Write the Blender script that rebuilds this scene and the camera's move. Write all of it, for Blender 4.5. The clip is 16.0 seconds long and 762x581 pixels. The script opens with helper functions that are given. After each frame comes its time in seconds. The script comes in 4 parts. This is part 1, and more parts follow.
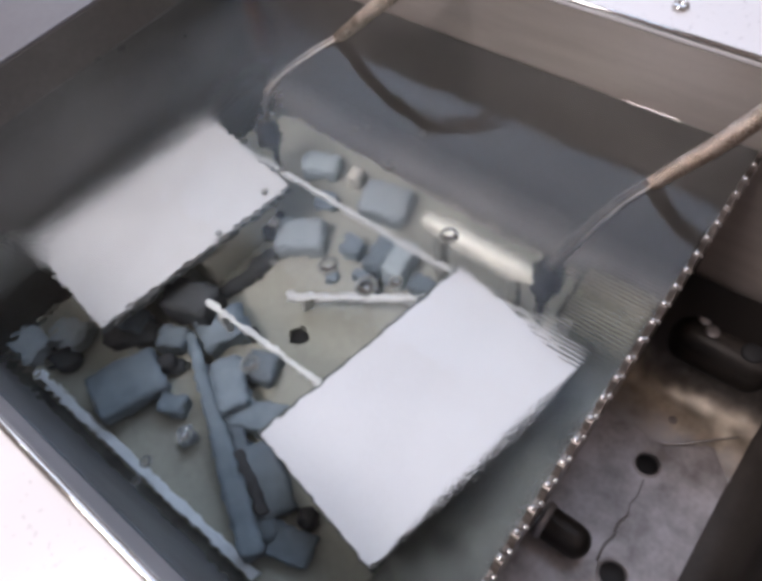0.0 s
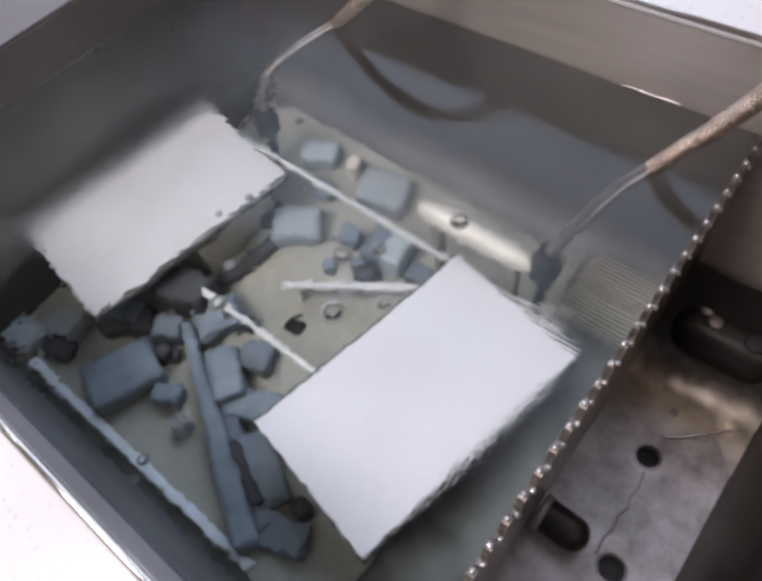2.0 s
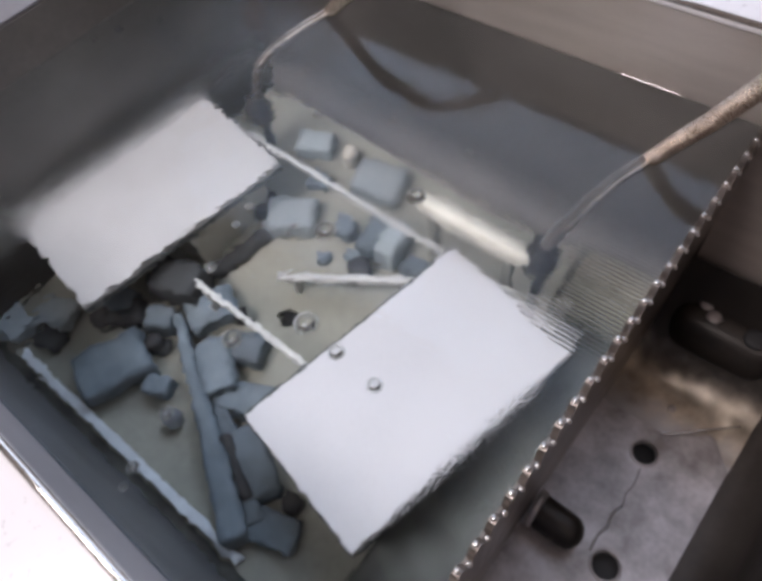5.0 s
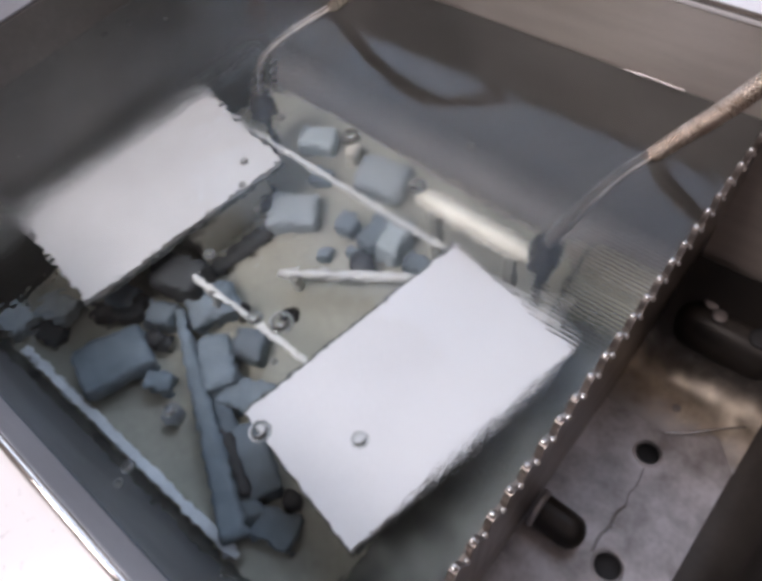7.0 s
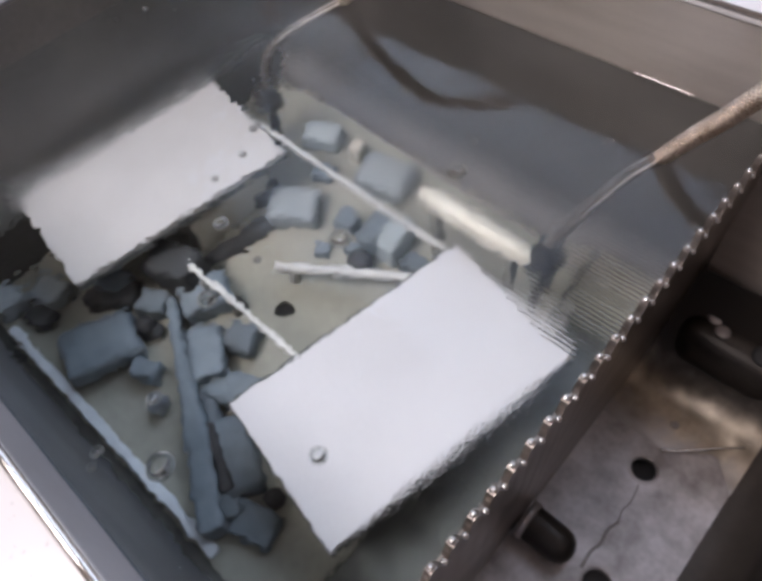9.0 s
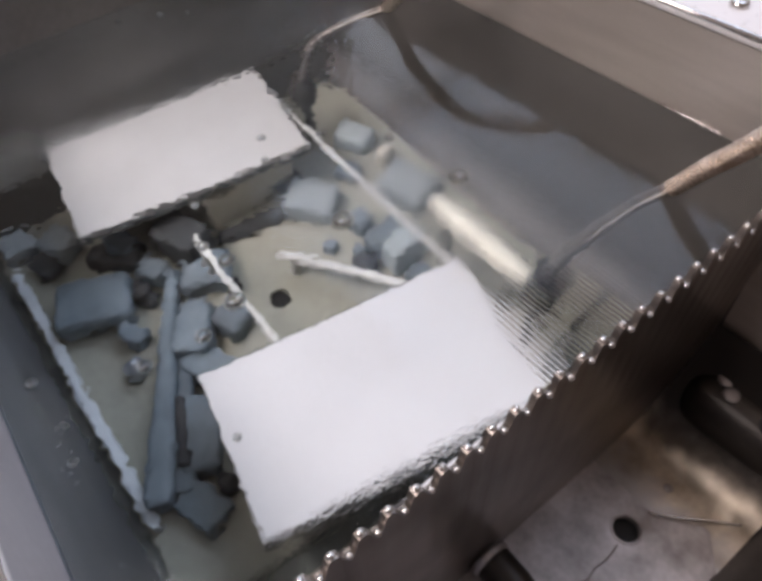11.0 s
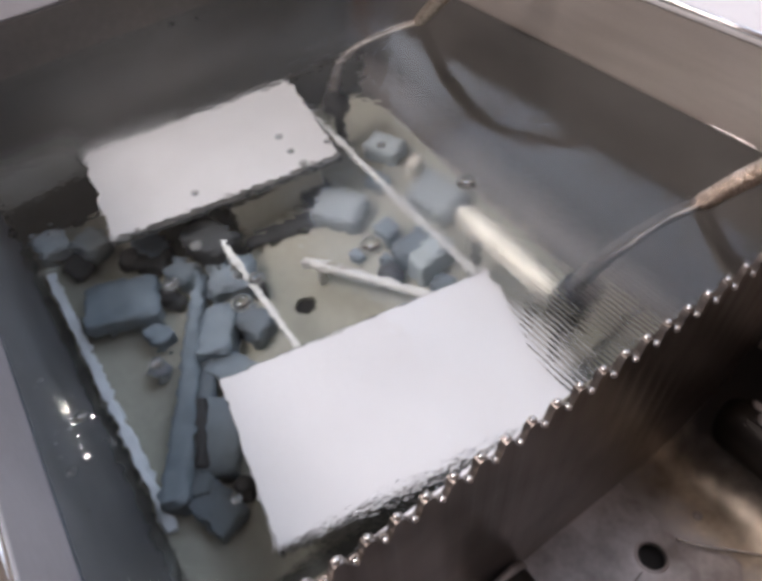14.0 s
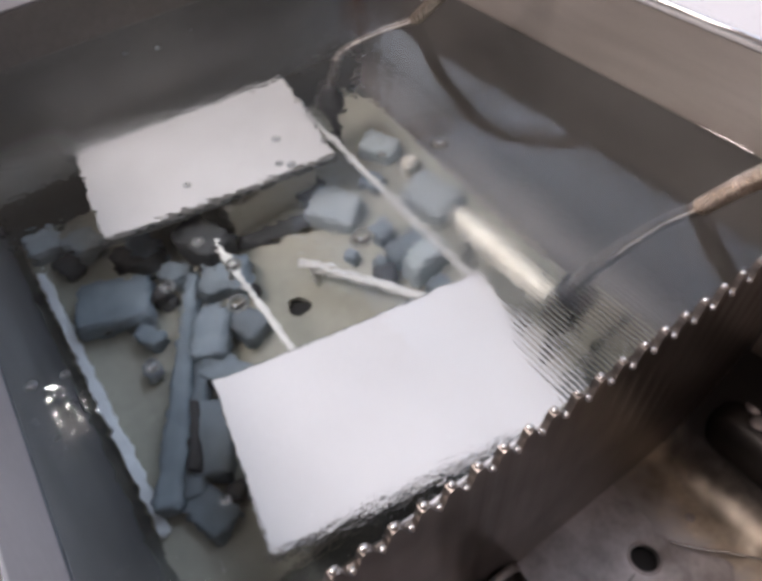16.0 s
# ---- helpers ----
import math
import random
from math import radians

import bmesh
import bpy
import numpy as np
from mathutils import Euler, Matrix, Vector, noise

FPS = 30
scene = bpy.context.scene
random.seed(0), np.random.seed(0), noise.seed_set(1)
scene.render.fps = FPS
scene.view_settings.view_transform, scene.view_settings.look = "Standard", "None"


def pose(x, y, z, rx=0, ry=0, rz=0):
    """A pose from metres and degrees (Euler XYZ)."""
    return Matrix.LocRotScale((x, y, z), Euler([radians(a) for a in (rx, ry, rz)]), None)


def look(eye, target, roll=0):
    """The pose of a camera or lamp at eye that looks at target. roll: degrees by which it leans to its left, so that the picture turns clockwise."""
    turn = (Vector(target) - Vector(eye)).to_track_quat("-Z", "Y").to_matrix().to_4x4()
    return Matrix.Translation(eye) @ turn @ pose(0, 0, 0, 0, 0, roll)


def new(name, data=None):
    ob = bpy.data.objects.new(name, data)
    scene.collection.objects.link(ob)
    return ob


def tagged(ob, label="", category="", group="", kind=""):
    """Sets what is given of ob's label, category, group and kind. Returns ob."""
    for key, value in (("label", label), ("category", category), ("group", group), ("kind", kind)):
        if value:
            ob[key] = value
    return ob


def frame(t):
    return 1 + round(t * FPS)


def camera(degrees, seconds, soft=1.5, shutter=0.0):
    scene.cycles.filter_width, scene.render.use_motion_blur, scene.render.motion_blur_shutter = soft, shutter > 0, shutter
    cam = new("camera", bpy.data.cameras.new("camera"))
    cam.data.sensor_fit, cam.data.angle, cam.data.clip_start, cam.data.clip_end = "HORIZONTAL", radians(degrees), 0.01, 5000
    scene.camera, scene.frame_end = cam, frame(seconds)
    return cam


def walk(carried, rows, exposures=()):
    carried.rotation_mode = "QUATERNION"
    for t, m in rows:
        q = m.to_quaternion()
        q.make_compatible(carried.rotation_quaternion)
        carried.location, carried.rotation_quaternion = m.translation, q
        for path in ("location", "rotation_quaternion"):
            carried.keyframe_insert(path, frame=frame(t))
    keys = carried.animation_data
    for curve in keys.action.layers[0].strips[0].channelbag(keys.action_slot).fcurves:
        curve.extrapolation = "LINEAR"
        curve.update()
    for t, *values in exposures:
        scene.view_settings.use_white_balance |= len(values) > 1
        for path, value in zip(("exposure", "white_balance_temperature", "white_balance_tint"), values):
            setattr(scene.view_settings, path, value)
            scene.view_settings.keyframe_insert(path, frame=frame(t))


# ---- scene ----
# The still water's surface is z = 0, the toothed weir runs along x = 0, the tank's back wall is y = 0.3.
cam = camera(61.45, 16.0, soft=4.2)
PATH = [
    (0.0, 0.0209, -0.0487, 0.2996, -55.84, -10.86, 47.42),
    (0.5, 0.0257, -0.0489, 0.2965, -55.65, -11.44, 48.03),
    (1.0, 0.0290, -0.0485, 0.2927, -55.52, -11.86, 48.40),
    (1.5, 0.0291, -0.0471, 0.2910, -55.64, -11.98, 48.61),
    (2.0, 0.0289, -0.0464, 0.2901, -55.78, -11.86, 48.71),
    (2.5, 0.0299, -0.0459, 0.2888, -55.86, -11.78, 48.71),
    (3.0, 0.0308, -0.0456, 0.2867, -55.85, -11.74, 48.66),
    (3.5, 0.0320, -0.0447, 0.2842, -55.77, -12.00, 48.82),
    (4.0, 0.0306, -0.0419, 0.2840, -56.07, -12.03, 48.98),
    (6.5, 0.0343, -0.0380, 0.2809, -56.35, -12.51, 50.27),
    (7.0, 0.0348, -0.0380, 0.2794, -56.17, -12.71, 50.51),
    (7.5, 0.0356, -0.0368, 0.2790, -56.15, -12.66, 50.68),
    (8.0, 0.0370, -0.0355, 0.2767, -55.97, -12.51, 50.96),
    (8.5, 0.0393, -0.0363, 0.2708, -55.50, -11.97, 50.99),
    (9.0, 0.0427, -0.0379, 0.2645, -54.74, -10.37, 51.05),
    (11.5, 0.0845, -0.0180, 0.2320, -49.23, -6.95, 59.57),
    (12.0, 0.0854, -0.0179, 0.2293, -48.40, -7.48, 60.94),
    (12.5, 0.0859, -0.0170, 0.2309, -48.24, -7.95, 61.75),
    (13.0, 0.0858, -0.0171, 0.2310, -48.13, -8.41, 62.24),
    (13.5, 0.0863, -0.0178, 0.2311, -48.12, -8.55, 62.25),
    (14.0, 0.0856, -0.0172, 0.2311, -48.28, -8.24, 61.93),
    (14.5, 0.0839, -0.0162, 0.2322, -48.59, -7.99, 61.68),
    (15.0, 0.0838, -0.0159, 0.2322, -48.63, -7.84, 61.53),
    (15.5, 0.0833, -0.0159, 0.2310, -48.57, -7.51, 61.23),
    (16.0, 0.0800, -0.0161, 0.2328, -48.90, -7.19, 60.88),
]
walk(cam, [(t, Matrix.Translation((x0, y0, z0)) @ pose(0, 0, 0, 0, 0, yaw) @ pose(0, 0, 0, 90 + tilt) @ pose(0, 0, 0, 0, 0, roll))
           for t, x0, y0, z0, tilt, roll, yaw in PATH], exposures=[(0.0, 0.24, 6500, 18), (9.0, 0.22, 6600, 18), (11.5, 0.29, 6850, 19), (16.0, 0.29, 6850, 19)])

# ---- light ----
world = bpy.data.worlds.new("room_air")
scene.world = world
world.use_nodes = True
world.node_tree.nodes["Background"].inputs[0].default_value = (0.75, 0.82, 1.0, 1)
world.node_tree.nodes["Background"].inputs[1].default_value = 0.1


def area(name, m, sx, sy, watts, colour):
    d = bpy.data.lights.new(name, "AREA")
    d.shape, d.size, d.size_y, d.energy, d.color = "RECTANGLE", sx, sy, watts, colour
    ob = new(name, d)
    ob.matrix_world = m
    return ob


# sources out of view: the key lamp assumed, the rest set by water reflections
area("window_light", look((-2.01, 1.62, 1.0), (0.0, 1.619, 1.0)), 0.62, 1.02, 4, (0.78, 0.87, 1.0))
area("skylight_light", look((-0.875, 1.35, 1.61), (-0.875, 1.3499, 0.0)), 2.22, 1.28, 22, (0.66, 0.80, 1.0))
area("assumed_key_light", look((-0.45, -0.56, 1.55), (-0.30, -0.10, 0.0)), 0.7, 0.7, 21, (1.0, 0.955, 0.94))
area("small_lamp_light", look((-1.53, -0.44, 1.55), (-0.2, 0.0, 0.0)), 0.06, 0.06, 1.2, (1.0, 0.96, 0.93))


# ---- materials ----
def material(name, base, rough=0.5, metal=0.0, dark=None, scale=40.0, fine=400.0, bump=0.1, mixing=0.5, stretch=(1, 1, 1), spread=0.0, rough_var=0.08, coat=0.0):
    """A surface with stains at one scale and grain at a finer one; spread varies it from thing to thing."""
    m = bpy.data.materials.new(name)
    m.use_nodes = True
    nt = m.node_tree
    n, l = nt.nodes, nt.links
    b = n["Principled BSDF"]
    b.inputs["Metallic"].default_value = metal
    b.inputs["Coat Weight"].default_value = coat
    tc = n.new("ShaderNodeTexCoord")
    mp = n.new("ShaderNodeMapping")
    mp.inputs["Scale"].default_value = stretch
    l.new(tc.outputs["Object"], mp.inputs["Vector"])
    big, small = n.new("ShaderNodeTexNoise"), n.new("ShaderNodeTexNoise")
    for node, s, d in ((big, scale, 4), (small, fine, 3)):
        node.inputs["Scale"].default_value, node.inputs["Detail"].default_value = s, d
        l.new(mp.outputs[0], node.inputs["Vector"])
    ramp = n.new("ShaderNodeValToRGB")
    ramp.color_ramp.elements[0].position, ramp.color_ramp.elements[1].position = 0.32, 0.68
    dark = dark or tuple(c * 0.7 for c in base)
    ramp.color_ramp.elements[0].color, ramp.color_ramp.elements[1].color = (*dark, 1), (*base, 1)
    l.new(big.outputs[0], ramp.inputs[0])
    grain = n.new("ShaderNodeMix")
    grain.data_type, grain.blend_type = "RGBA", "OVERLAY"
    grain.inputs[0].default_value = mixing * 0.4
    l.new(ramp.outputs[0], grain.inputs[6])
    l.new(small.outputs[0], grain.inputs[7])
    out = grain.outputs[2]
    if spread:
        info, hsv, rng = n.new("ShaderNodeObjectInfo"), n.new("ShaderNodeHueSaturation"), n.new("ShaderNodeMapRange")
        rng.inputs[3].default_value, rng.inputs[4].default_value = 1 - spread, 1 + spread
        l.new(info.outputs["Random"], rng.inputs[0])
        l.new(rng.outputs[0], hsv.inputs["Value"])
        l.new(out, hsv.inputs["Color"])
        out = hsv.outputs[0]
    l.new(out, b.inputs["Base Color"])
    rr = n.new("ShaderNodeMapRange")
    rr.inputs[3].default_value, rr.inputs[4].default_value = max(rough - rough_var, 0.02), min(rough + rough_var, 1)
    l.new(small.outputs[0], rr.inputs[0])
    l.new(rr.outputs[0], b.inputs["Roughness"])
    if bump:
        bp = n.new("ShaderNodeBump")
        bp.inputs["Strength"].default_value, bp.inputs["Distance"].default_value = bump, 0.001
        l.new(small.outputs[0], bp.inputs["Height"])
        l.new(bp.outputs[0], b.inputs["Normal"])
    return m


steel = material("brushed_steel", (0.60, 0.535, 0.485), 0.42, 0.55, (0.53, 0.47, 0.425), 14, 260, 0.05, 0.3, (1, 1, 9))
# floor colour darkened for the white board's shadow beside the weir
shadowed_floor = material("shadowed_steel", (0.20, 0.215, 0.20), 0.5, 0.4, (0.06, 0.067, 0.064), 30, 200, 0.08)
brown_steel = material("brown_steel", (0.50, 0.43, 0.395), 0.5, 0.4, (0.38, 0.325, 0.30), 10, 200, 0.05, 0.4)
satin_steel = material("satin_steel", (0.56, 0.55, 0.58), 0.5, 0.4, (0.48, 0.47, 0.50), 10, 220, 0.04, 0.3)
shade_brown = material("shade_brown_steel", (0.062, 0.053, 0.047), 0.5, 0.3, (0.030, 0.025, 0.022), 14, 220, 0.05)
# pale tone for light caught low along the left wall
lit_pale_mat = material("lit_pale", (0.86, 0.86, 0.83), 0.45, 0.1, (0.70, 0.69, 0.64), 14, 220, 0.05)
tan_steel = material("tan_steel", (0.58, 0.50, 0.40), 0.36, 0.8, (0.20, 0.17, 0.135), 34, 220, 0.03)
# tones of added sheets that put the dimness under water into colour
dim_front_mat = material("dim_front_grey", (0.17, 0.18, 0.195), 0.5, 0.3, (0.11, 0.117, 0.128), 16, 220, 0.05)
dim_back_mat = material("dim_back_grey", (0.138, 0.125, 0.117), 0.6, 0.2, (0.095, 0.086, 0.081), 12, 220, 0.05)
pan_steel = material("stained_steel", (0.66, 0.625, 0.63), 0.44, 0.68, (0.27, 0.245, 0.235), 30, 240, 0.02, 0.4)
weir_steel = material("weir_steel", (0.34, 0.30, 0.275), 0.34, 0.9, (0.20, 0.172, 0.152), 20, 240, 0.03, 0.4)
rust = material("rusty_seam", (0.22, 0.12, 0.07), 0.7, 0.2, (0.12, 0.06, 0.035), 60, 300, 0.2)
polished = material("polished_steel", (0.75, 0.74, 0.73), 0.12, 1.0, (0.6, 0.58, 0.56), 60, 500, 0.02)
flange_paint = material("satin_flange", (0.90, 0.88, 0.89), 0.30, 0.1, (0.86, 0.84, 0.85), 8, 300, 0.0, 0.05)
white_sheet = material("white_board", (0.665, 0.665, 0.68), 0.55, 0.0, (0.61, 0.61, 0.625), 10, 300, 0.04, 0.15)
# the white board's colour again, dimmed because less light reaches that board
dim_sheet = material("dim_white_board", (0.585, 0.575, 0.565), 0.6, 0.0, (0.52, 0.51, 0.50), 12, 300, 0.04, 0.15)
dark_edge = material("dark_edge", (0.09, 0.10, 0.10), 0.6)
board_beige = material("beige_board", (0.39, 0.38, 0.315), 0.6, 0.0, (0.30, 0.30, 0.25), 12, 250, 0.1)
box_beige = material("beige_plastic", (0.70, 0.67, 0.57), 0.6, 0.0, (0.58, 0.55, 0.47), 20, 250, 0.08)
rail_white = material("pale_rail", (0.66, 0.66, 0.63), 0.5, 0.0, (0.52, 0.53, 0.52), 60, 300, 0.15)
strip_mat = material("bluish_strip", (0.80, 0.84, 0.87), 0.5, 0.0, (0.62, 0.66, 0.69), 50, 300, 0.15)
pale_blue = material("pale_blue_grey", (0.44, 0.50, 0.52), 0.5, 0.0, (0.34, 0.40, 0.42), 40, 300, 0.15)
blue_grey = material("blue_grey_coat", (0.205, 0.252, 0.285), 0.6, 0.0, (0.125, 0.158, 0.185), 40, 300, 0.2, 0.5, spread=0.25)
shade_lump_mat = material("shade_grey", (0.062, 0.067, 0.070), 0.8, 0.0, (0.034, 0.037, 0.039), 50, 300, 0.03)
# the same underwater dimness for the sheet on the left wall
dim_side_mat = material("dim_side_grey", (0.21, 0.20, 0.193), 0.5, 0.3, (0.15, 0.142, 0.137), 16, 220, 0.05)
grey_coat = material("pale_grey_coat", (0.37, 0.41, 0.42), 0.6, 0.0, (0.27, 0.31, 0.33), 40, 300, 0.2, 0.5)
pitch = material("pitch_black", (0.006, 0.006, 0.006), 0.8)
black = material("black_plastic", (0.036, 0.037, 0.040), 0.6)
cream = material("highlight_cream", (0.84, 0.81, 0.70), 0.55, 0.25, (0.66, 0.63, 0.53), 45, 300, 0.03)
braid_core = material("braid_core", (0.26, 0.20, 0.165), 0.35, 0.9, (0.14, 0.10, 0.08), 90, 500, 0.2)
braid = material("metal_braid", (0.80, 0.70, 0.60), 0.28, 1.0, (0.52, 0.43, 0.35), 90, 900, 0.6, 0.6)
sheath = material("wet_brown_sheath", (0.17, 0.145, 0.13), 0.35, 0.3, (0.10, 0.082, 0.07), 80, 500, 0.1)
highlight_mat = material("bright_highlight", (0.78, 0.70, 0.63), 0.4, 0.2, (0.58, 0.50, 0.44), 80, 500, 0.1)
ferrule_mat = material("dull_ferrule", (0.04, 0.036, 0.033), 0.6, 0.2, (0.02, 0.018, 0.016), 80, 400, 0.1)
# shade on the left wall, which faces away from the light, as colour
shaded_side = material("shaded_side_steel", (0.25, 0.235, 0.225), 0.55, 0.3, (0.19, 0.178, 0.17), 9, 200, 0.05, 0.4)
# the left flange, less lit than the others, darkened in its colour
shaded_ledge = material("shaded_ledge_grey", (0.30, 0.295, 0.31), 0.45, 0.4, (0.24, 0.235, 0.25), 10, 220, 0.04, 0.3)
wall_paint = material("wall_paint", (0.70, 0.65, 0.61), 0.8, 0.0, (0.66, 0.61, 0.57), 3, 80, 0.05, 0.1)
table_top = material("pale_table", (0.62, 0.54, 0.44), 0.5, 0.0, (0.54, 0.46, 0.37), 6, 120, 0.05, 0.3, (1, 6, 1))


def water_material():
    m = bpy.data.materials.new("clear_water")
    m.use_nodes = True
    n, l = m.node_tree.nodes, m.node_tree.links
    n.remove(n["Principled BSDF"])
    g = n.new("ShaderNodeBsdfGlass")
    g.inputs["IOR"].default_value, g.inputs["Roughness"].default_value = 1.33, 0.0
    g.inputs["Color"].default_value = (0.93, 0.96, 0.96, 1)
    tc = n.new("ShaderNodeTexCoord")
    w = n.new("ShaderNodeTexWave")
    w.wave_type, w.bands_direction = "BANDS", "Y"
    w.inputs["Scale"].default_value, w.inputs["Distortion"].default_value, w.inputs["Detail"].default_value = 125, 1.4, 1
    l.new(tc.outputs["Object"], w.inputs["Vector"])
    # short ripples gather where the water runs to the weir
    sep = n.new("ShaderNodeSeparateXYZ")
    l.new(tc.outputs["Object"], sep.inputs[0])
    near = n.new("ShaderNodeMapRange")
    near.interpolation_type = "SMOOTHSTEP"
    near.inputs[1].default_value, near.inputs[2].default_value = -0.062, -0.025
    l.new(sep.outputs[0], near.inputs[0])
    dist = n.new("ShaderNodeMath")
    dist.operation = "SUBTRACT"
    dist.inputs[1].default_value = 0.140
    l.new(sep.outputs[1], dist.inputs[0])
    absd = n.new("ShaderNodeMath")
    absd.operation = "ABSOLUTE"
    l.new(dist.outputs[0], absd.inputs[0])
    band = n.new("ShaderNodeMapRange")
    band.interpolation_type = "SMOOTHSTEP"
    band.inputs[1].default_value, band.inputs[2].default_value, band.inputs[3].default_value, band.inputs[4].default_value = 0.014, 0.046, 1.0, 0.0
    l.new(absd.outputs[0], band.inputs[0])
    mul = n.new("ShaderNodeMath")
    mul.operation = "MULTIPLY"
    l.new(near.outputs[0], mul.inputs[0])
    l.new(band.outputs[0], mul.inputs[1])
    mul2 = n.new("ShaderNodeMath")
    mul2.operation = "MULTIPLY"
    l.new(mul.outputs[0], mul2.inputs[0])
    l.new(w.outputs["Fac"], mul2.inputs[1])

    def stretch_map(value, lo, hi, a, b):
        r = n.new("ShaderNodeMapRange")
        r.interpolation_type = "SMOOTHSTEP"
        r.inputs[1].default_value, r.inputs[2].default_value, r.inputs[3].default_value, r.inputs[4].default_value = lo, hi, a, b
        l.new(value, r.inputs[0])
        return r.outputs[0]

    def maths(op, a, b):
        r = n.new("ShaderNodeMath")
        r.operation = op
        for k, v in ((0, a), (1, b)):
            if isinstance(v, float):
                r.inputs[k].default_value = v
            else:
                l.new(v, r.inputs[k])
        return r.outputs[0]

    b3 = n.new("ShaderNodeBump")
    b3.inputs["Strength"].default_value, b3.inputs["Distance"].default_value = 1.0, 0.00022
    l.new(mul2.outputs[0], b3.inputs["Height"])
    # a fine shiver, strongest by the side wall and along the weir, in drifting patches
    shiver = n.new("ShaderNodeTexNoise")
    shiver.inputs["Scale"].default_value, shiver.inputs["Detail"].default_value = 600, 2
    l.new(tc.outputs["Object"], shiver.inputs["Vector"])
    patch = n.new("ShaderNodeTexNoise")
    patch.inputs["Scale"].default_value, patch.inputs["Detail"].default_value = 16, 1
    l.new(tc.outputs["Object"], patch.inputs["Vector"])
    side = stretch_map(sep.outputs[0], -0.330, -0.298, 0.85, 0.0)
    weir_side = maths("MULTIPLY", stretch_map(sep.outputs[0], -0.065, -0.012, 0.0, 0.7), maths("MINIMUM", stretch_map(sep.outputs[1], 0.075, 0.10, 1.0, 0.12), stretch_map(sep.outputs[1], -0.03, 0.03, 0.2, 1.0)))
    rear = maths("MINIMUM", stretch_map(sep.outputs[1], 0.10, 0.14, 0.0, 0.4), stretch_map(sep.outputs[1], 0.165, 0.205, 0.4, 0.03))
    rear = maths("MULTIPLY", rear, maths("MINIMUM", stretch_map(sep.outputs[0], -0.175, -0.135, 0.1, 0.8), stretch_map(sep.outputs[0], -0.085, -0.060, 0.8, 0.1)))
    lively = maths("MAXIMUM", maths("MAXIMUM", side, weir_side), rear)
    lively = maths("ADD", lively, maths("MULTIPLY", stretch_map(patch.outputs[0], 0.45, 0.65, 0.015, 0.10), stretch_map(sep.outputs[1], 0.17, 0.21, 1.0, 0.1)))
    b4 = n.new("ShaderNodeBump")
    b4.inputs["Strength"].default_value, b4.inputs["Distance"].default_value = 1.0, 0.00052
    l.new(maths("MULTIPLY", shiver.outputs[0], lively), b4.inputs["Height"])
    l.new(b3.outputs[0], b4.inputs["Normal"])
    l.new(b4.outputs[0], g.inputs["Normal"])
    l.new(g.outputs[0], n["Material Output"].inputs["Surface"])
    return m


water_mat = water_material()


def bubble_material():
    """A thin clear film: see-through, glossy towards its rim."""
    m = bpy.data.materials.new("bubble_film")
    m.use_nodes = True
    n, l = m.node_tree.nodes, m.node_tree.links
    n.remove(n["Principled BSDF"])
    tr, gl, mx, lw = n.new("ShaderNodeBsdfTransparent"), n.new("ShaderNodeBsdfGlossy"), n.new("ShaderNodeMixShader"), n.new("ShaderNodeLayerWeight")
    tr.inputs[0].default_value = (0.93, 0.94, 0.94, 1)
    gl.inputs["Roughness"].default_value = 0.04
    lw.inputs[0].default_value = 0.24
    l.new(lw.outputs["Fresnel"], mx.inputs[0])
    l.new(tr.outputs[0], mx.inputs[1])
    l.new(gl.outputs[0], mx.inputs[2])
    l.new(mx.outputs[0], n["Material Output"].inputs["Surface"])
    return m


def ring_material():
    m = bpy.data.materials.new("meniscus_water")
    m.use_nodes = True
    b = m.node_tree.nodes["Principled BSDF"]
    b.inputs["Transmission Weight"].default_value, b.inputs["Roughness"].default_value, b.inputs["IOR"].default_value = 1.0, 0.02, 1.33
    b.inputs["Base Color"].default_value = (0.95, 0.97, 0.97, 1)
    return m


ring_mat = ring_material()
bubble_mat = bubble_material()


# ---- shape helpers ----
def mesh_of(name, bm, mat, smooth=False):
    me = bpy.data.meshes.new(name)
    bm.to_mesh(me)
    bm.free()
    me.materials.append(mat)
    if smooth:
        for p in me.polygons:
            p.use_smooth = True
    return me


def part(name, bm, mat, parent=None, label="", smooth=False):
    ob = new(name, mesh_of(name, bm, mat, smooth))
    if parent:
        ob.parent = parent
    return tagged(ob, label)


def holder(name, label, category, group="", kind="", m=None):
    ob = new(name)
    ob.empty_display_size = 0.02
    if m:
        ob.matrix_basis = m
    return tagged(ob, label, category, group, kind)


def box(x0, x1, y0, y1, z0, z1, bevel=0.0, segs=2, bm=None):
    own = bmesh.new()
    bmesh.ops.create_cube(own, size=1.0, matrix=Matrix.Translation(((x0 + x1) / 2, (y0 + y1) / 2, (z0 + z1) / 2)) @ Matrix.Diagonal((x1 - x0, y1 - y0, z1 - z0, 1)))
    if bevel:
        bmesh.ops.bevel(own, geom=own.edges[:], offset=bevel, segments=segs, affect="EDGES", profile=0.5)
    return own


def ring(radius, z, count):
    return [(radius * math.cos(2 * math.pi * i / count), radius * math.sin(2 * math.pi * i / count), z) for i in range(count)]


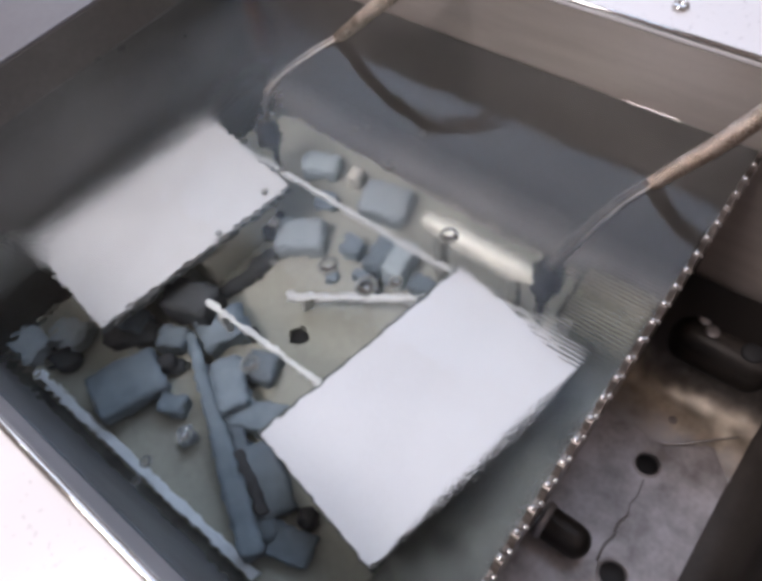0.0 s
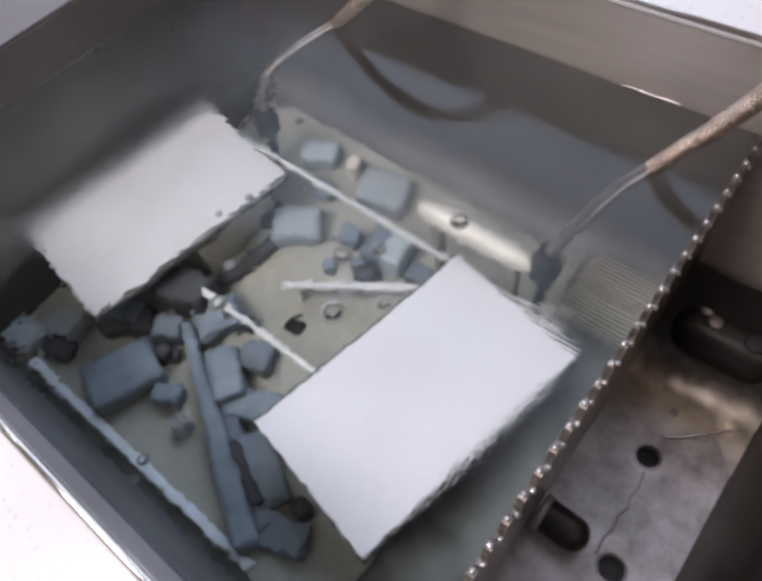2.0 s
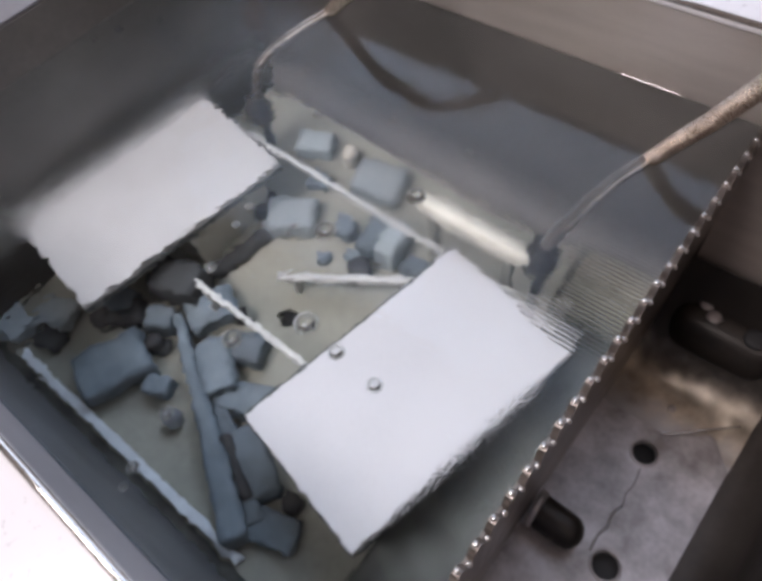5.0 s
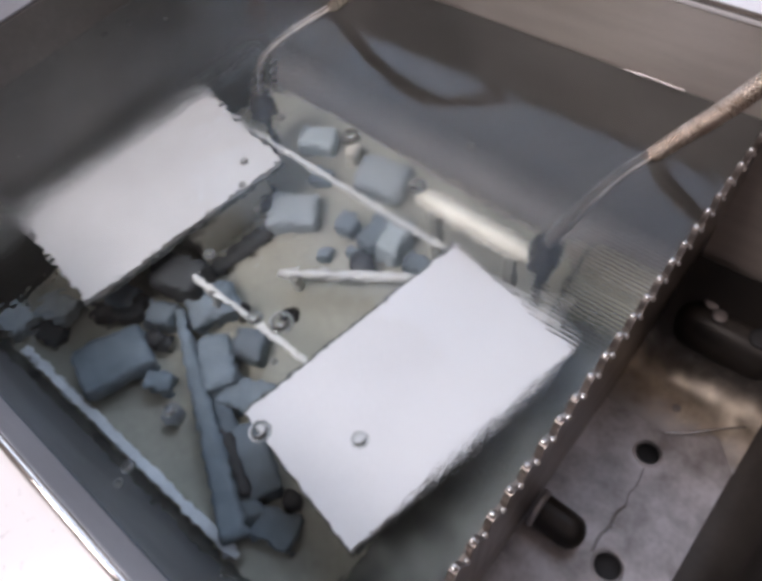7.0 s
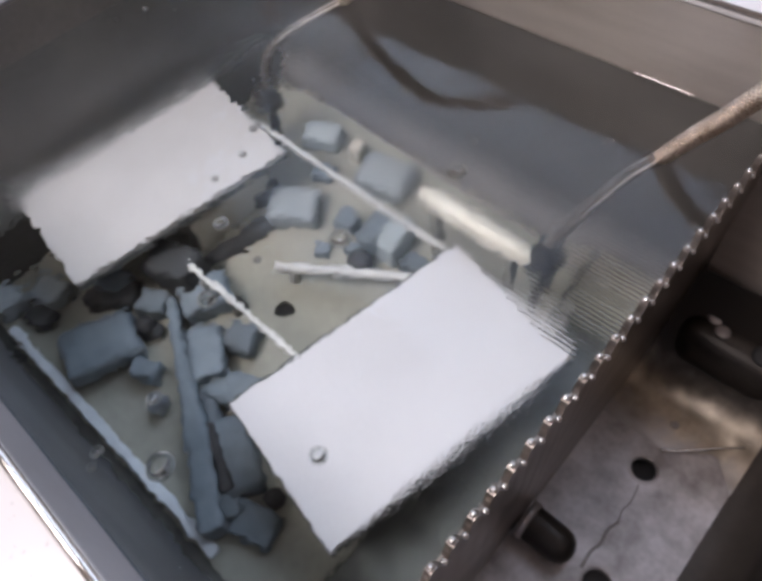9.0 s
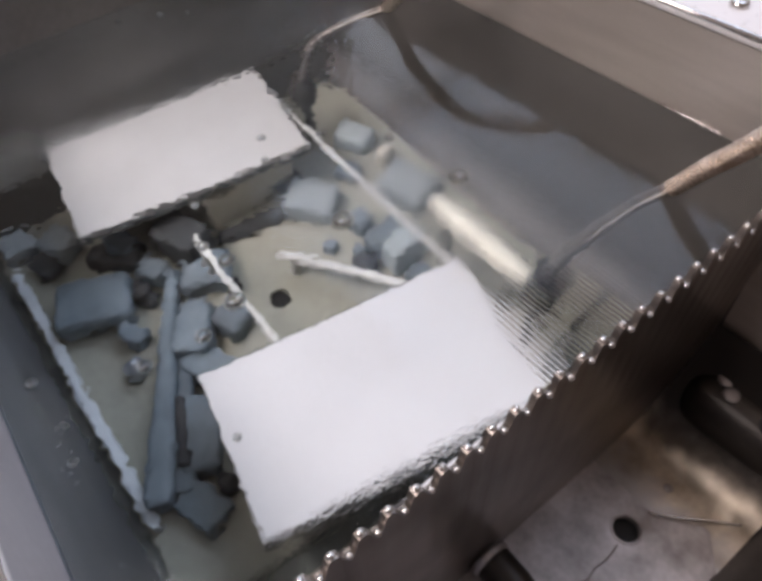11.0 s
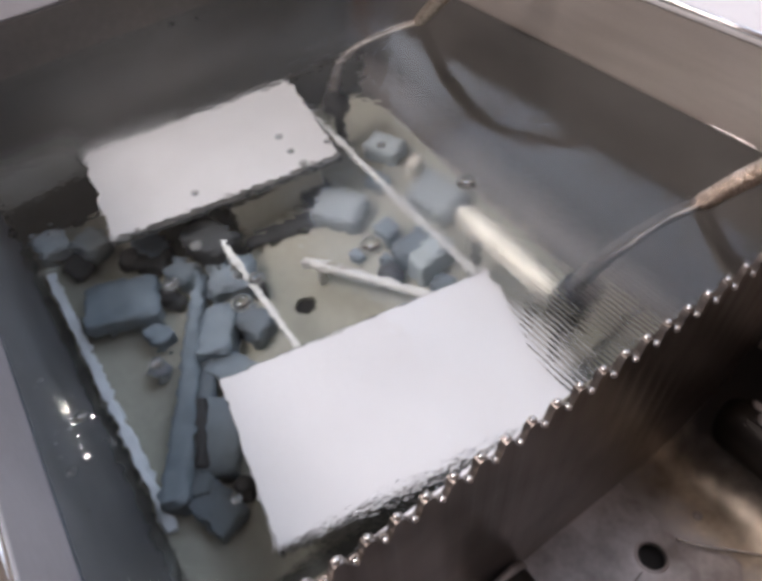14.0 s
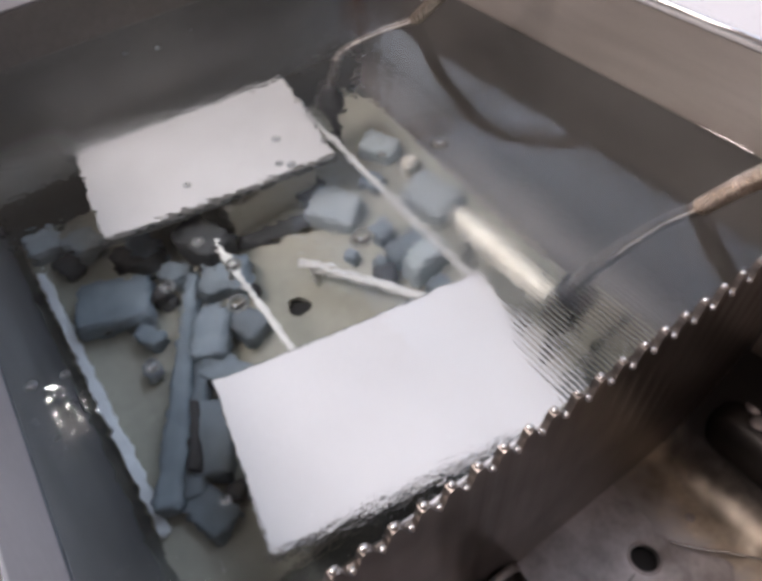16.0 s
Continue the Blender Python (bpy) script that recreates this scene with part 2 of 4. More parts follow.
def lathe(profile, count=24, m=None):
    """A turned body from (radius, height) pairs, closed at both ends."""
    bm = bmesh.new()
    rings = [[bm.verts.new(p) for p in ring(max(r, 1e-5), z, count)] for r, z in profile]
    for a, b in zip(rings, rings[1:]):
        for i in range(count):
            bm.faces.new((a[i], a[(i + 1) % count], b[(i + 1) % count], b[i]))
    bm.faces.new(rings[0][::-1])
    bm.faces.new(rings[-1])
    if m:
        bmesh.ops.transform(bm, matrix=m, verts=bm.verts)
    bmesh.ops.recalc_face_normals(bm, faces=bm.faces)
    return bm


def smooth_line(points, per=12):
    """Catmull-Rom points through the given ones."""
    pts = [Vector(p) for p in points]
    pts = [2 * pts[0] - pts[1]] + pts + [2 * pts[-1] - pts[-2]]
    out = []
    for i in range(1, len(pts) - 2):
        a, b, c, d = pts[i - 1:i + 3]
        for k in range(per):
            u = k / per
            out.append(0.5 * (2 * b + (c - a) * u + (2 * a - 5 * b + 4 * c - d) * u * u + (3 * b - a - 3 * c + d) * u ** 3))
    return out + [pts[-2]]


def tube(points, radius, count=16, per=12, bulge=None):
    line = smooth_line(points, per) if per > 1 else [Vector(p) for p in points]
    bm = bmesh.new()
    rings = []
    side = Vector((0, 0, 1)).cross(line[1] - line[0]).normalized()
    for i, p in enumerate(line):
        way = (line[min(i + 1, len(line) - 1)] - line[max(i - 1, 0)]).normalized()
        side = (side - way * side.dot(way)).normalized()
        up = way.cross(side)
        r = radius(i / (len(line) - 1)) if callable(radius) else radius
        if bulge:
            r *= bulge(i)
        rings.append([bm.verts.new(p + r * (math.cos(2 * math.pi * k / count) * side + math.sin(2 * math.pi * k / count) * up)) for k in range(count)])
    for a, b in zip(rings, rings[1:]):
        for i in range(count):
            bm.faces.new((a[i], a[(i + 1) % count], b[(i + 1) % count], b[i]))
    bm.faces.new(rings[0][::-1])
    bm.faces.new(rings[-1])
    bmesh.ops.recalc_face_normals(bm, faces=bm.faces)
    return bm


def lump(sx, sy, sz, bevel, seed, rough=0.0026, taper=0.0):
    """A blocky body with rounded, uneven edges standing on z = 0."""
    bm = bmesh.new()
    bmesh.ops.create_cube(bm, size=1.0)
    bmesh.ops.scale(bm, vec=(sx, sy, sz), verts=bm.verts)
    bmesh.ops.bevel(bm, geom=bm.edges[:], offset=bevel, segments=3, affect="EDGES", profile=0.5)
    bmesh.ops.subdivide_edges(bm, edges=[e for e in bm.edges if e.calc_length() > 0.008], cuts=2, use_grid_fill=True)
    off = Vector((seed * 3.7, seed * 1.3, seed * 2.1))
    for v in bm.verts:
        v.co += noise.noise_vector(v.co * 60 + off) * rough
        v.co.y *= 1 + taper * v.co.x / sx
        v.co.z += sz / 2
    return bm


# ---- plan ----
X0, X1, XR = -0.458, 0.0, 0.125        # left wall, weir, right wall of the overflow chamber
Y0, Y1 = -0.0835, 0.30                 # front wall, back wall
RIM, BOTTOM, PAN = 0.052, -0.228, -0.2155
BOARD = -0.222

# ---- room ----
# room shell out of view, added to shut in and bounce the light
tagged(part("floor", box(-2, 2, -2, 2, -1.05, -1.0), table_top), "plain pale floor of the room", "floor", kind="structure")
def boxes(*sizes):
    """Several boxes in one mesh: one wall or ceiling round an opening."""
    bm = bmesh.new()
    for x0, x1, y0, y1, z0, z1 in sizes:
        bmesh.ops.create_cube(bm, size=1.0, matrix=Matrix.Translation(((x0 + x1) / 2, (y0 + y1) / 2, (z0 + z1) / 2)) @ Matrix.Diagonal((x1 - x0, y1 - y0, z1 - z0, 1)))
    return bm


tagged(part("ceiling", boxes((-2, 2, -2, 0.7, 1.6, 1.65), (0.25, 2, 0.7, 2, 1.6, 1.65)), wall_paint), "plain ceiling with a wide skylight opening", "ceiling", kind="structure")
tagged(part("wall_west", boxes((-2.05, -2, -2, 1.3, -1, 1.6), (-2.05, -2, 1.94, 2, -1, 1.6), (-2.05, -2, 1.3, 1.94, -1, 0.48), (-2.05, -2, 1.3, 1.94, 1.52, 1.6)), wall_paint), "plain painted wall with a window opening", "wall", kind="structure")
tagged(part("wall_north", box(-2, 2, 2, 2.05, -1, 1.6), wall_paint), "plain painted wall", "wall", kind="structure")
tagged(part("wall_east", box(2, 2.05, -2, 2, -1, 1.6), wall_paint), "plain painted wall", "wall", kind="structure")
tagged(part("wall_south", box(-2, 2, -2.05, -2, -1, 1.6), wall_paint), "plain painted wall", "wall", kind="structure")


def added_lamp_frame(x, y, half):
    """An added frame round an unseen lamp in the ceiling."""
    c = holder("added_lamp_frame", "square pale frame added round an unseen ceiling lamp", "lamp", "ceiling lights")
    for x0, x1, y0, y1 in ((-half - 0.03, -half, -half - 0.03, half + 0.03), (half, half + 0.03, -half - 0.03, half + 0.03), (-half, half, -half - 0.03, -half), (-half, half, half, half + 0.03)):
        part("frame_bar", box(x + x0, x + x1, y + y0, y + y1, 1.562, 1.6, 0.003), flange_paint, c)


added_lamp_frame(-0.45, -0.56, 0.37)
added_lamp_frame(-1.53, -0.44, 0.07)


def table():
    t = holder("table", "pale wooden table under the steel tank", "table")
    part("tabletop", box(-1.0, 0.9, -0.7, 0.95, -0.272, -0.242, 0.004), table_top, t)
    for x, y in ((-0.95, -0.65), (0.85, -0.65), (-0.95, 0.9), (0.85, 0.9)):
        part("leg", box(x - 0.03, x + 0.03, y - 0.03, y + 0.03, -1.0, -0.272, 0.003), table_top, t)


table()


# ---- tank ----
def screw(parent, x, y, z):
    s = part("screw", lathe([(0.0052, 0), (0.0052, 0.0012), (0.0045, 0.0026), (0.0028, 0.0032), (0.0022, 0.0032), (0.0020, 0.0018)], 20, Matrix.Translation((x, y, z))), polished, parent, "round-headed steel screw", True)
    return s


def tank():
    t = holder("steel_tank", "open stainless steel tank with pale flanges, filled with clear water", "tank")
    part("back_wall", box(X0 - 0.014, XR + 0.014, Y1, Y1 + 0.014, BOTTOM - 0.004, RIM), steel, t)
    part("front_wall", box(X0 - 0.014, XR + 0.014, Y0 - 0.014, Y0, BOTTOM - 0.004, RIM), satin_steel, t, "satin pale steel front wall")
    part("left_wall", box(X0 - 0.014, X0, Y0, Y1, BOTTOM - 0.004, 0.036), shaded_side, t, "steel side wall, coloured dark for shade")
    part("right_wall", box(XR, XR + 0.014, Y0, Y1, BOTTOM - 0.004, RIM), brown_steel, t, "dull brownish steel end wall")
    part("floor_plate", box(X0, XR, Y0, Y1, BOTTOM - 0.004, BOTTOM), shadowed_floor, t)
    f = part("back_flange", box(X0 - 0.03, XR + 0.03, Y1 - 0.001, Y1 + 0.075, RIM + 0.0005, RIM + 0.004, 0.001), flange_paint, t, "pale satin flange")
    for x in (-0.36, -0.219, -0.078, 0.063):
        screw(f, x, 0.325, RIM + 0.004)
    part("flange_lip", tube([(X0 - 0.02, Y1 + 0.001, RIM + 0.0045), (XR + 0.02, Y1 + 0.001, RIM + 0.0045)], 0.002, 10, 1), polished, f, smooth=True)
    f = part("front_flange", box(X0 - 0.03, XR + 0.03, Y0 - 0.16, Y0 + 0.001, RIM + 0.0005, RIM + 0.004, 0.001), flange_paint, t, "pale satin flange")
    part("flange_lip", tube([(X0 - 0.02, Y0 - 0.001, RIM + 0.0045), (XR + 0.02, Y0 - 0.001, RIM + 0.0045)], 0.002, 10, 1), polished, f, smooth=True)
    part("left_ledge", box(X0 - 0.12, X0 - 0.001, Y0 + 0.0015, Y1 - 0.0015, 0.0365, 0.0390, 0.001), shaded_ledge, t, "satin flange, coloured grey for shade, beside the lower side wall")
    part("right_flange", box(XR - 0.001, XR + 0.06, Y0 + 0.0015, Y1 - 0.0015, RIM + 0.0005, RIM + 0.004, 0.001), flange_paint, t)
    # one added sheet, dark for the dimness under water, covers the back wall and bends into the floor in a wide fold
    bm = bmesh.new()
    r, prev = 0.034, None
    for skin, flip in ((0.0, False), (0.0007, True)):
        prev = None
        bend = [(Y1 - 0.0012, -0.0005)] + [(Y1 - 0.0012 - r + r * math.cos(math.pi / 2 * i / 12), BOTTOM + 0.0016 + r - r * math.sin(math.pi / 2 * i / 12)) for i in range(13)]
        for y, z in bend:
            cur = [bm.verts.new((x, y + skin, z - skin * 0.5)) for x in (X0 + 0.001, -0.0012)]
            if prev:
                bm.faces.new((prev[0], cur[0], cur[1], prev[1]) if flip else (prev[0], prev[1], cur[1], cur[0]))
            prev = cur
    part("shade_sheet", bm, dim_back_mat, t, "added dark sheet for underwater dimness, bent into the floor", True)
    part("shade_sheet", box(X0 + 0.0002, X0 + 0.0012, Y0 + 0.002, Y1 - 0.002, BOTTOM + 0.02, -0.0005), dim_side_mat, t, "added dark sheet for the dimness below the waterline")
    part("shade_sheet", box(X0 + 0.0014, -0.0015, Y0 + 0.0002, Y0 + 0.0012, BOTTOM + 0.001, -0.0005), dim_front_mat, t, "added dark blue-grey sheet for the dimness below the waterline")
    # polished steel thread standing in for the water's glint
    part("waterline_glint", tube([(-0.090, Y1 - 0.0014, 0.0008), (-0.078, Y1 - 0.0016, 0.0011), (-0.062, Y1 - 0.0014, 0.0010), (-0.050, Y1 - 0.0014, 0.0006)], 0.00042, 8), polished, t, "thin polished thread added for the glint along the waterline", True)
    # added sheet whose pale colour brightens the dark front corner
    part("brightening_sheet", box(X0 + 0.0014, X0 + 0.0026, Y0 + 0.004, -0.004, BOTTOM + 0.030, -0.135, 0.0004), lit_pale_mat, t, "pale sheet added to brighten the front corner below the waterline")
    part("corner_seam", tube([(X0 + 0.004, Y1 - 0.005, 0.034), (X0 + 0.006, Y1 - 0.006, -0.03), (X0 + 0.005, Y1 - 0.007, -0.1), (X0 + 0.006, Y1 - 0.006, -0.18)], 0.007, 12, 6), rust, t, "rusty brown corner seam", True)
    bm = bmesh.new()
    r, prev = 0.034, None
    for i in range(9):
        a = math.pi / 2 * i / 8
        x, z = X0 + 0.001 + r - r * math.sin(a), BOTTOM + 0.001 + r - r * math.cos(a)
        cur = [bm.verts.new((x, y, z)) for y in (Y0 + 0.004, Y1 - 0.016)]
        if prev:
            bm.faces.new((prev[0], prev[1], cur[1], cur[0]))
        prev = cur
    bmesh.ops.solidify(bm, geom=bm.faces[:], thickness=0.0008)
    part("side_fold", bm, lit_pale_mat, t, "fold along the floor, coloured pale for the light it catches", True)
    return t


tank()


# ---- weir ----
PITCH = 0.013


def weir():
    w = holder("toothed_weir", "brown-tinted steel partition with a toothed wet edge", "partition")
    bm = bmesh.new()
    ys, z = [], []
    y = Y0 + 0.001
    line = [(y, -0.003)]
    k = math.ceil((Y0 + 0.004 - 0.034) / PITCH)
    while 0.034 + k * PITCH < Y1 - 0.004:
        c = 0.034 + k * PITCH
        for d, h in ((-0.0050, -0.0042), (-0.0036, -0.0018), (-0.0029, 0.0022), (-0.0018, 0.0044), (0.0, 0.0051), (0.0018, 0.0044), (0.0029, 0.0022), (0.0036, -0.0018), (0.0050, -0.0042)):
            line.append((c + d, h))
        k += 1
    line.append((Y1 - 0.001, -0.003))
    for x in (-0.0004, 0.0030):
        ys.append([(bm.verts.new((x, yy, zz)), bm.verts.new((x - 0.010, yy, PAN))) for yy, zz in line])
    for i in range(len(line) - 1):
        (a, a2), (b, b2) = ys[0][i], ys[0][i + 1]
        (c, c2), (d, d2) = ys[1][i], ys[1][i + 1]
        bm.faces.new((a, b, b2, a2))
        bm.faces.new((c, c2, d2, d))
        bm.faces.new((a, c, d, b))
        bm.faces.new((a2, b2, d2, c2))
    bmesh.ops.recalc_face_normals(bm, faces=bm.faces)
    part("plate", bm, weir_steel, w)
    k = math.ceil((Y0 + 0.004 - 0.034) / PITCH)
    # polished balls stand in for the water's glints along the teeth
    bead_me = None
    while 0.034 + k * PITCH < Y1 - 0.004:
        c = 0.034 + k * PITCH
        if bead_me is None:
            bm = bmesh.new()
            bmesh.ops.create_icosphere(bm, subdivisions=3, radius=0.0017, matrix=Matrix.Diagonal((1.0, 1.0, 0.8, 1)))
            bead_me = mesh_of("glint_tip", bm, polished, True)
        for dx, dy, dz in ((0.0012, 0.0, 0.0052), (0.0026, 0.0063, -0.0030)):
            ob = new("glint_tip" if dz > 0 else "glint_bead", bead_me)
            ob.parent = w
            ob.location = (dx, c + dy, dz)
        k += 1
    return w


weir()


# ---- overflow chamber ----
def rear_tone_material():
    """The pan's grey steel, turning tan towards the rear in an uneven front, with shade coloured in above."""
    m = tan_steel.copy()
    m.name = "rear_toned_steel"
    n, l = m.node_tree.nodes, m.node_tree.links
    b = n["Principled BSDF"]
    tan = b.inputs["Base Color"].links[0].from_socket
    tc, sep, blot, rng, mix = (n.new("ShaderNode" + k) for k in ("TexCoord", "SeparateXYZ", "TexNoise", "MapRange", "Mix"))
    blot.inputs["Scale"].default_value, blot.inputs["Detail"].default_value = 55, 4
    l.new(tc.outputs["Object"], sep.inputs[0])
    l.new(tc.outputs["Object"], blot.inputs["Vector"])
    add = n.new("ShaderNodeMath")
    add.operation = "MULTIPLY_ADD"
    add.inputs[1].default_value = 0.05
    l.new(blot.outputs[0], add.inputs[0])
    l.new(sep.outputs[1], add.inputs[2])
    rng.interpolation_type = "SMOOTHSTEP"
    rng.inputs[1].default_value, rng.inputs[2].default_value = 0.226, 0.256
    l.new(add.outputs[0], rng.inputs[0])
    mix.data_type = "RGBA"
    l.new(rng.outputs[0], mix.inputs[0])
    mix.inputs[6].default_value = (0.40, 0.375, 0.365, 1)
    l.new(tan, mix.inputs[7])
    # dark brown higher up, for the darkness that the sweep mirrors
    high, rear_shade = n.new("ShaderNodeMapRange"), n.new("ShaderNodeMix")
    high.interpolation_type = "SMOOTHSTEP"
    high.inputs[1].default_value, high.inputs[2].default_value = 0.258, 0.290
    l.new(add.outputs[0], high.inputs[0])
    rear_shade.data_type = "RGBA"
    l.new(high.outputs[0], rear_shade.inputs[0])
    l.new(mix.outputs[2], rear_shade.inputs[6])
    rear_shade.inputs[7].default_value = (0.085, 0.072, 0.062, 1)
    l.new(rear_shade.outputs[2], b.inputs["Base Color"])
    return m


def chamber():
    p = holder("overflow_pan", "stained brown steel pan with drain holes in the overflow chamber", "pan")
    # floor with real holes: a grid whose cells round each hole are cut away
    holes = [(0.040, 0.1785, 0.0088), (0.0565, 0.0893, 0.0095)]
    x0, x1, y0, y1 = -0.0076, 0.094, Y0 + 0.001, 0.236
    bm = bmesh.new()
    cuts_y = [y0, 0.0893 - 0.03, 0.0893 + 0.03, 0.1785 - 0.03, 0.1785 + 0.03, y1]
    for i, (a, b) in enumerate(zip(cuts_y, cuts_y[1:])):
        hole = {1: holes[1], 3: holes[0]}.get(i)
        if not hole:
            bm.faces.new([bm.verts.new(q) for q in ((x0, a, PAN), (x1, a, PAN), (x1, b, PAN), (x0, b, PAN))])
            continue
        hx, hy, hr = hole
        angles = [2 * math.pi * j / 32 for j in range(32)]
        angles += [math.atan2(cy - hy, cx - hx) % (2 * math.pi) for cx in (x0, x1) for cy in (a, b)]
        angles.sort()
        n = len(angles)
        outer, inner, low = [], [], []
        for an in angles:
            c, s = math.cos(an), math.sin(an)
            k = min(((x1 - hx) if c > 0 else (hx - x0)) / max(abs(c), 1e-6), 0.03 / max(abs(s), 1e-6))
            outer.append(bm.verts.new((hx + c * k, hy + s * k, PAN)))
            inner.append(bm.verts.new((hx + c * hr, hy + s * hr, PAN)))
            low.append(bm.verts.new((hx + c * hr, hy + s * hr, PAN - 0.004)))
        for j in range(n):
            q = (j + 1) % n
            bm.faces.new((outer[j], outer[q], inner[q], inner[j]))
            bm.faces.new((inner[j], inner[q], low[q], low[j]))
    bmesh.ops.remove_doubles(bm, verts=bm.verts, dist=1e-5)
    bmesh.ops.recalc_face_normals(bm, faces=bm.faces)
    part("pan_floor", bm, pan_steel, p)
    # the darkness this fold would mirror is put into its colour
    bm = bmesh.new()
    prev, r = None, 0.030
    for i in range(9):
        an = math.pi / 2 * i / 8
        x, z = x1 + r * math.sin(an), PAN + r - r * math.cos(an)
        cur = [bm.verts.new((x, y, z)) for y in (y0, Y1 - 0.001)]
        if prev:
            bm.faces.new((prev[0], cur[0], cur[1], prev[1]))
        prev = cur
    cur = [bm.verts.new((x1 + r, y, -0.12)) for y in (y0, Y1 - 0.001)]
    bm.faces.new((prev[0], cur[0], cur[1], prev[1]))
    part("pan_fold", bm, shade_brown, p, "fold coloured dark for the shade it mirrors", True)
    for hx, hy, hr in holes:
        part("hole_lip", tube([(hx + (hr + 0.0012) * math.cos(a * math.pi / 12), hy + (hr + 0.0012) * math.sin(a * math.pi / 12), PAN + 0.0002) for a in range(25)], 0.0009, 8, 1), pan_steel, p, smooth=True)
    # thin black plate in place of the shade under the holes
    part("drain", box(x0, x1, 0.05, 0.22, BOTTOM + 0.001, BOTTOM + 0.002), black, p, "black plate that darkens the pan's holes")
    # the rear of the pan sweeps up, its foot slanting back towards the far end
    bm = bmesh.new()
    prev, count = None, 28
    for i in range(25):
        u = i / 24
        cur = []
        for j in range(count + 1):
            x = -0.0085 + 0.103 * j / count
            foot = 0.200 + 0.75 * min(max(x - 0.046, 0.0), 0.026) - 1.1 * max(x - 0.076, 0.0)
            y = foot + (Y1 - 0.003 - foot) * u
            rise = max(y - 0.226, 0.0) / 0.07
            lip = 0.0030 * min(u * 4, 1.0) * min(max(x - 0.03, 0.0) / 0.03, 1.0)
            cur.append(bm.verts.new((x, y, PAN + 0.0006 + lip + 0.085 * rise ** 2.2)))
        if prev:
            for j in range(count):
                bm.faces.new((prev[j], prev[j + 1], cur[j + 1], cur[j]))
        prev = cur
    part("rear_sweep", bm, rear_tone_material(), p, "tan sheet sweeping up at the rear, coloured dark higher up for shade", True)
    crack = [(0.0430, 0.166), (0.0450, 0.152), (0.0436, 0.143), (0.0455, 0.134), (0.0425, 0.124), (0.0440, 0.113), (0.0415, 0.104), (0.0425, 0.091)]
    part("scratch", tube([(x, y, PAN + 0.0001) for x, y in crack], 0.00045, 6, 3), scratch_mat, p, "thin zigzag scratch", True)
    part("scratch", tube([(x + 0.0012, y, PAN + 0.0001) for x, y in crack[3:]], 0.0005, 6, 3), polished, p, "bright edge of the scratch", True)
    part("seam", tube([(0.042, 0.1995, PAN + 0.0012), (0.055, 0.2085, PAN + 0.0028), (0.070, 0.2225, PAN + 0.0044), (0.086, 0.2365, PAN + 0.0054)], 0.0009, 8), polished, p, "thin bright seam", True)
    part("nub", lathe([(0.0034, 0), (0.0034, 0.0012), (0.0028, 0.0018), (0.0010, 0.0019)], 8, Matrix.Translation((0.040, 0.223, PAN + 0.0005))), pan_steel, p, "small raised nub", True)


scratch_mat = material("dark_scratch", (0.18, 0.155, 0.14), 0.5, 0.5)
chamber()


# rounded body added for the darkness at the chamber's rear; discs for pale reflections
def housing():
    h = holder("rear_dark_body", "dark brown rounded body added for the darkness at the overflow chamber's rear", "housing")
    part("body", box(0.004, 0.084, 0.262, 0.297, PAN + 0.012, -0.158, 0.016, 5), black_gloss, h, smooth=True)
    for x, y in ((0.031, 0.278), (0.022, 0.286)):
        part("reflection_disc", lathe([(0.0058, 0), (0.0056, 0.001), (0.004, 0.0018), (0.0005, 0.002)], 16, Matrix.Translation((x, y, -0.158))), pan_steel, h, "pale steel disc added for a reflection", True)
    part("slot_cap", lathe([(0.008, 0), (0.0085, 0.002), (0.006, 0.003), (0.0005, 0.003)], 20, Matrix.Translation((0.062, 0.276, -0.158))), black, h, smooth=True)


def grommet():
    g = holder("drain_stub", "dark glossy rounded pipe stub against the partition", "pipe stub")
    m = Matrix.Translation((-0.004, 0.090, PAN + 0.0135)) @ pose(0, 0, 0, 0, 90, 0)
    part("sleeve", lathe([(0.009, 0), (0.0125, 0.001), (0.013, 0.006), (0.013, 0.026), (0.012, 0.032), (0.009, 0.036), (0.004, 0.0385), (0.0005, 0.039)], 28, m), black_gloss, g, smooth=True)
    part("base", lathe([(0.0145, 0), (0.0150, 0.003), (0.0140, 0.0055), (0.0131, 0.0058)], 28, m), pan_steel, g, smooth=True)


black_gloss = material("glossy_dark", (0.060, 0.051, 0.045), 0.40, 0.3, (0.026, 0.022, 0.019), 30, 300, 0.02)
grommet()
housing()


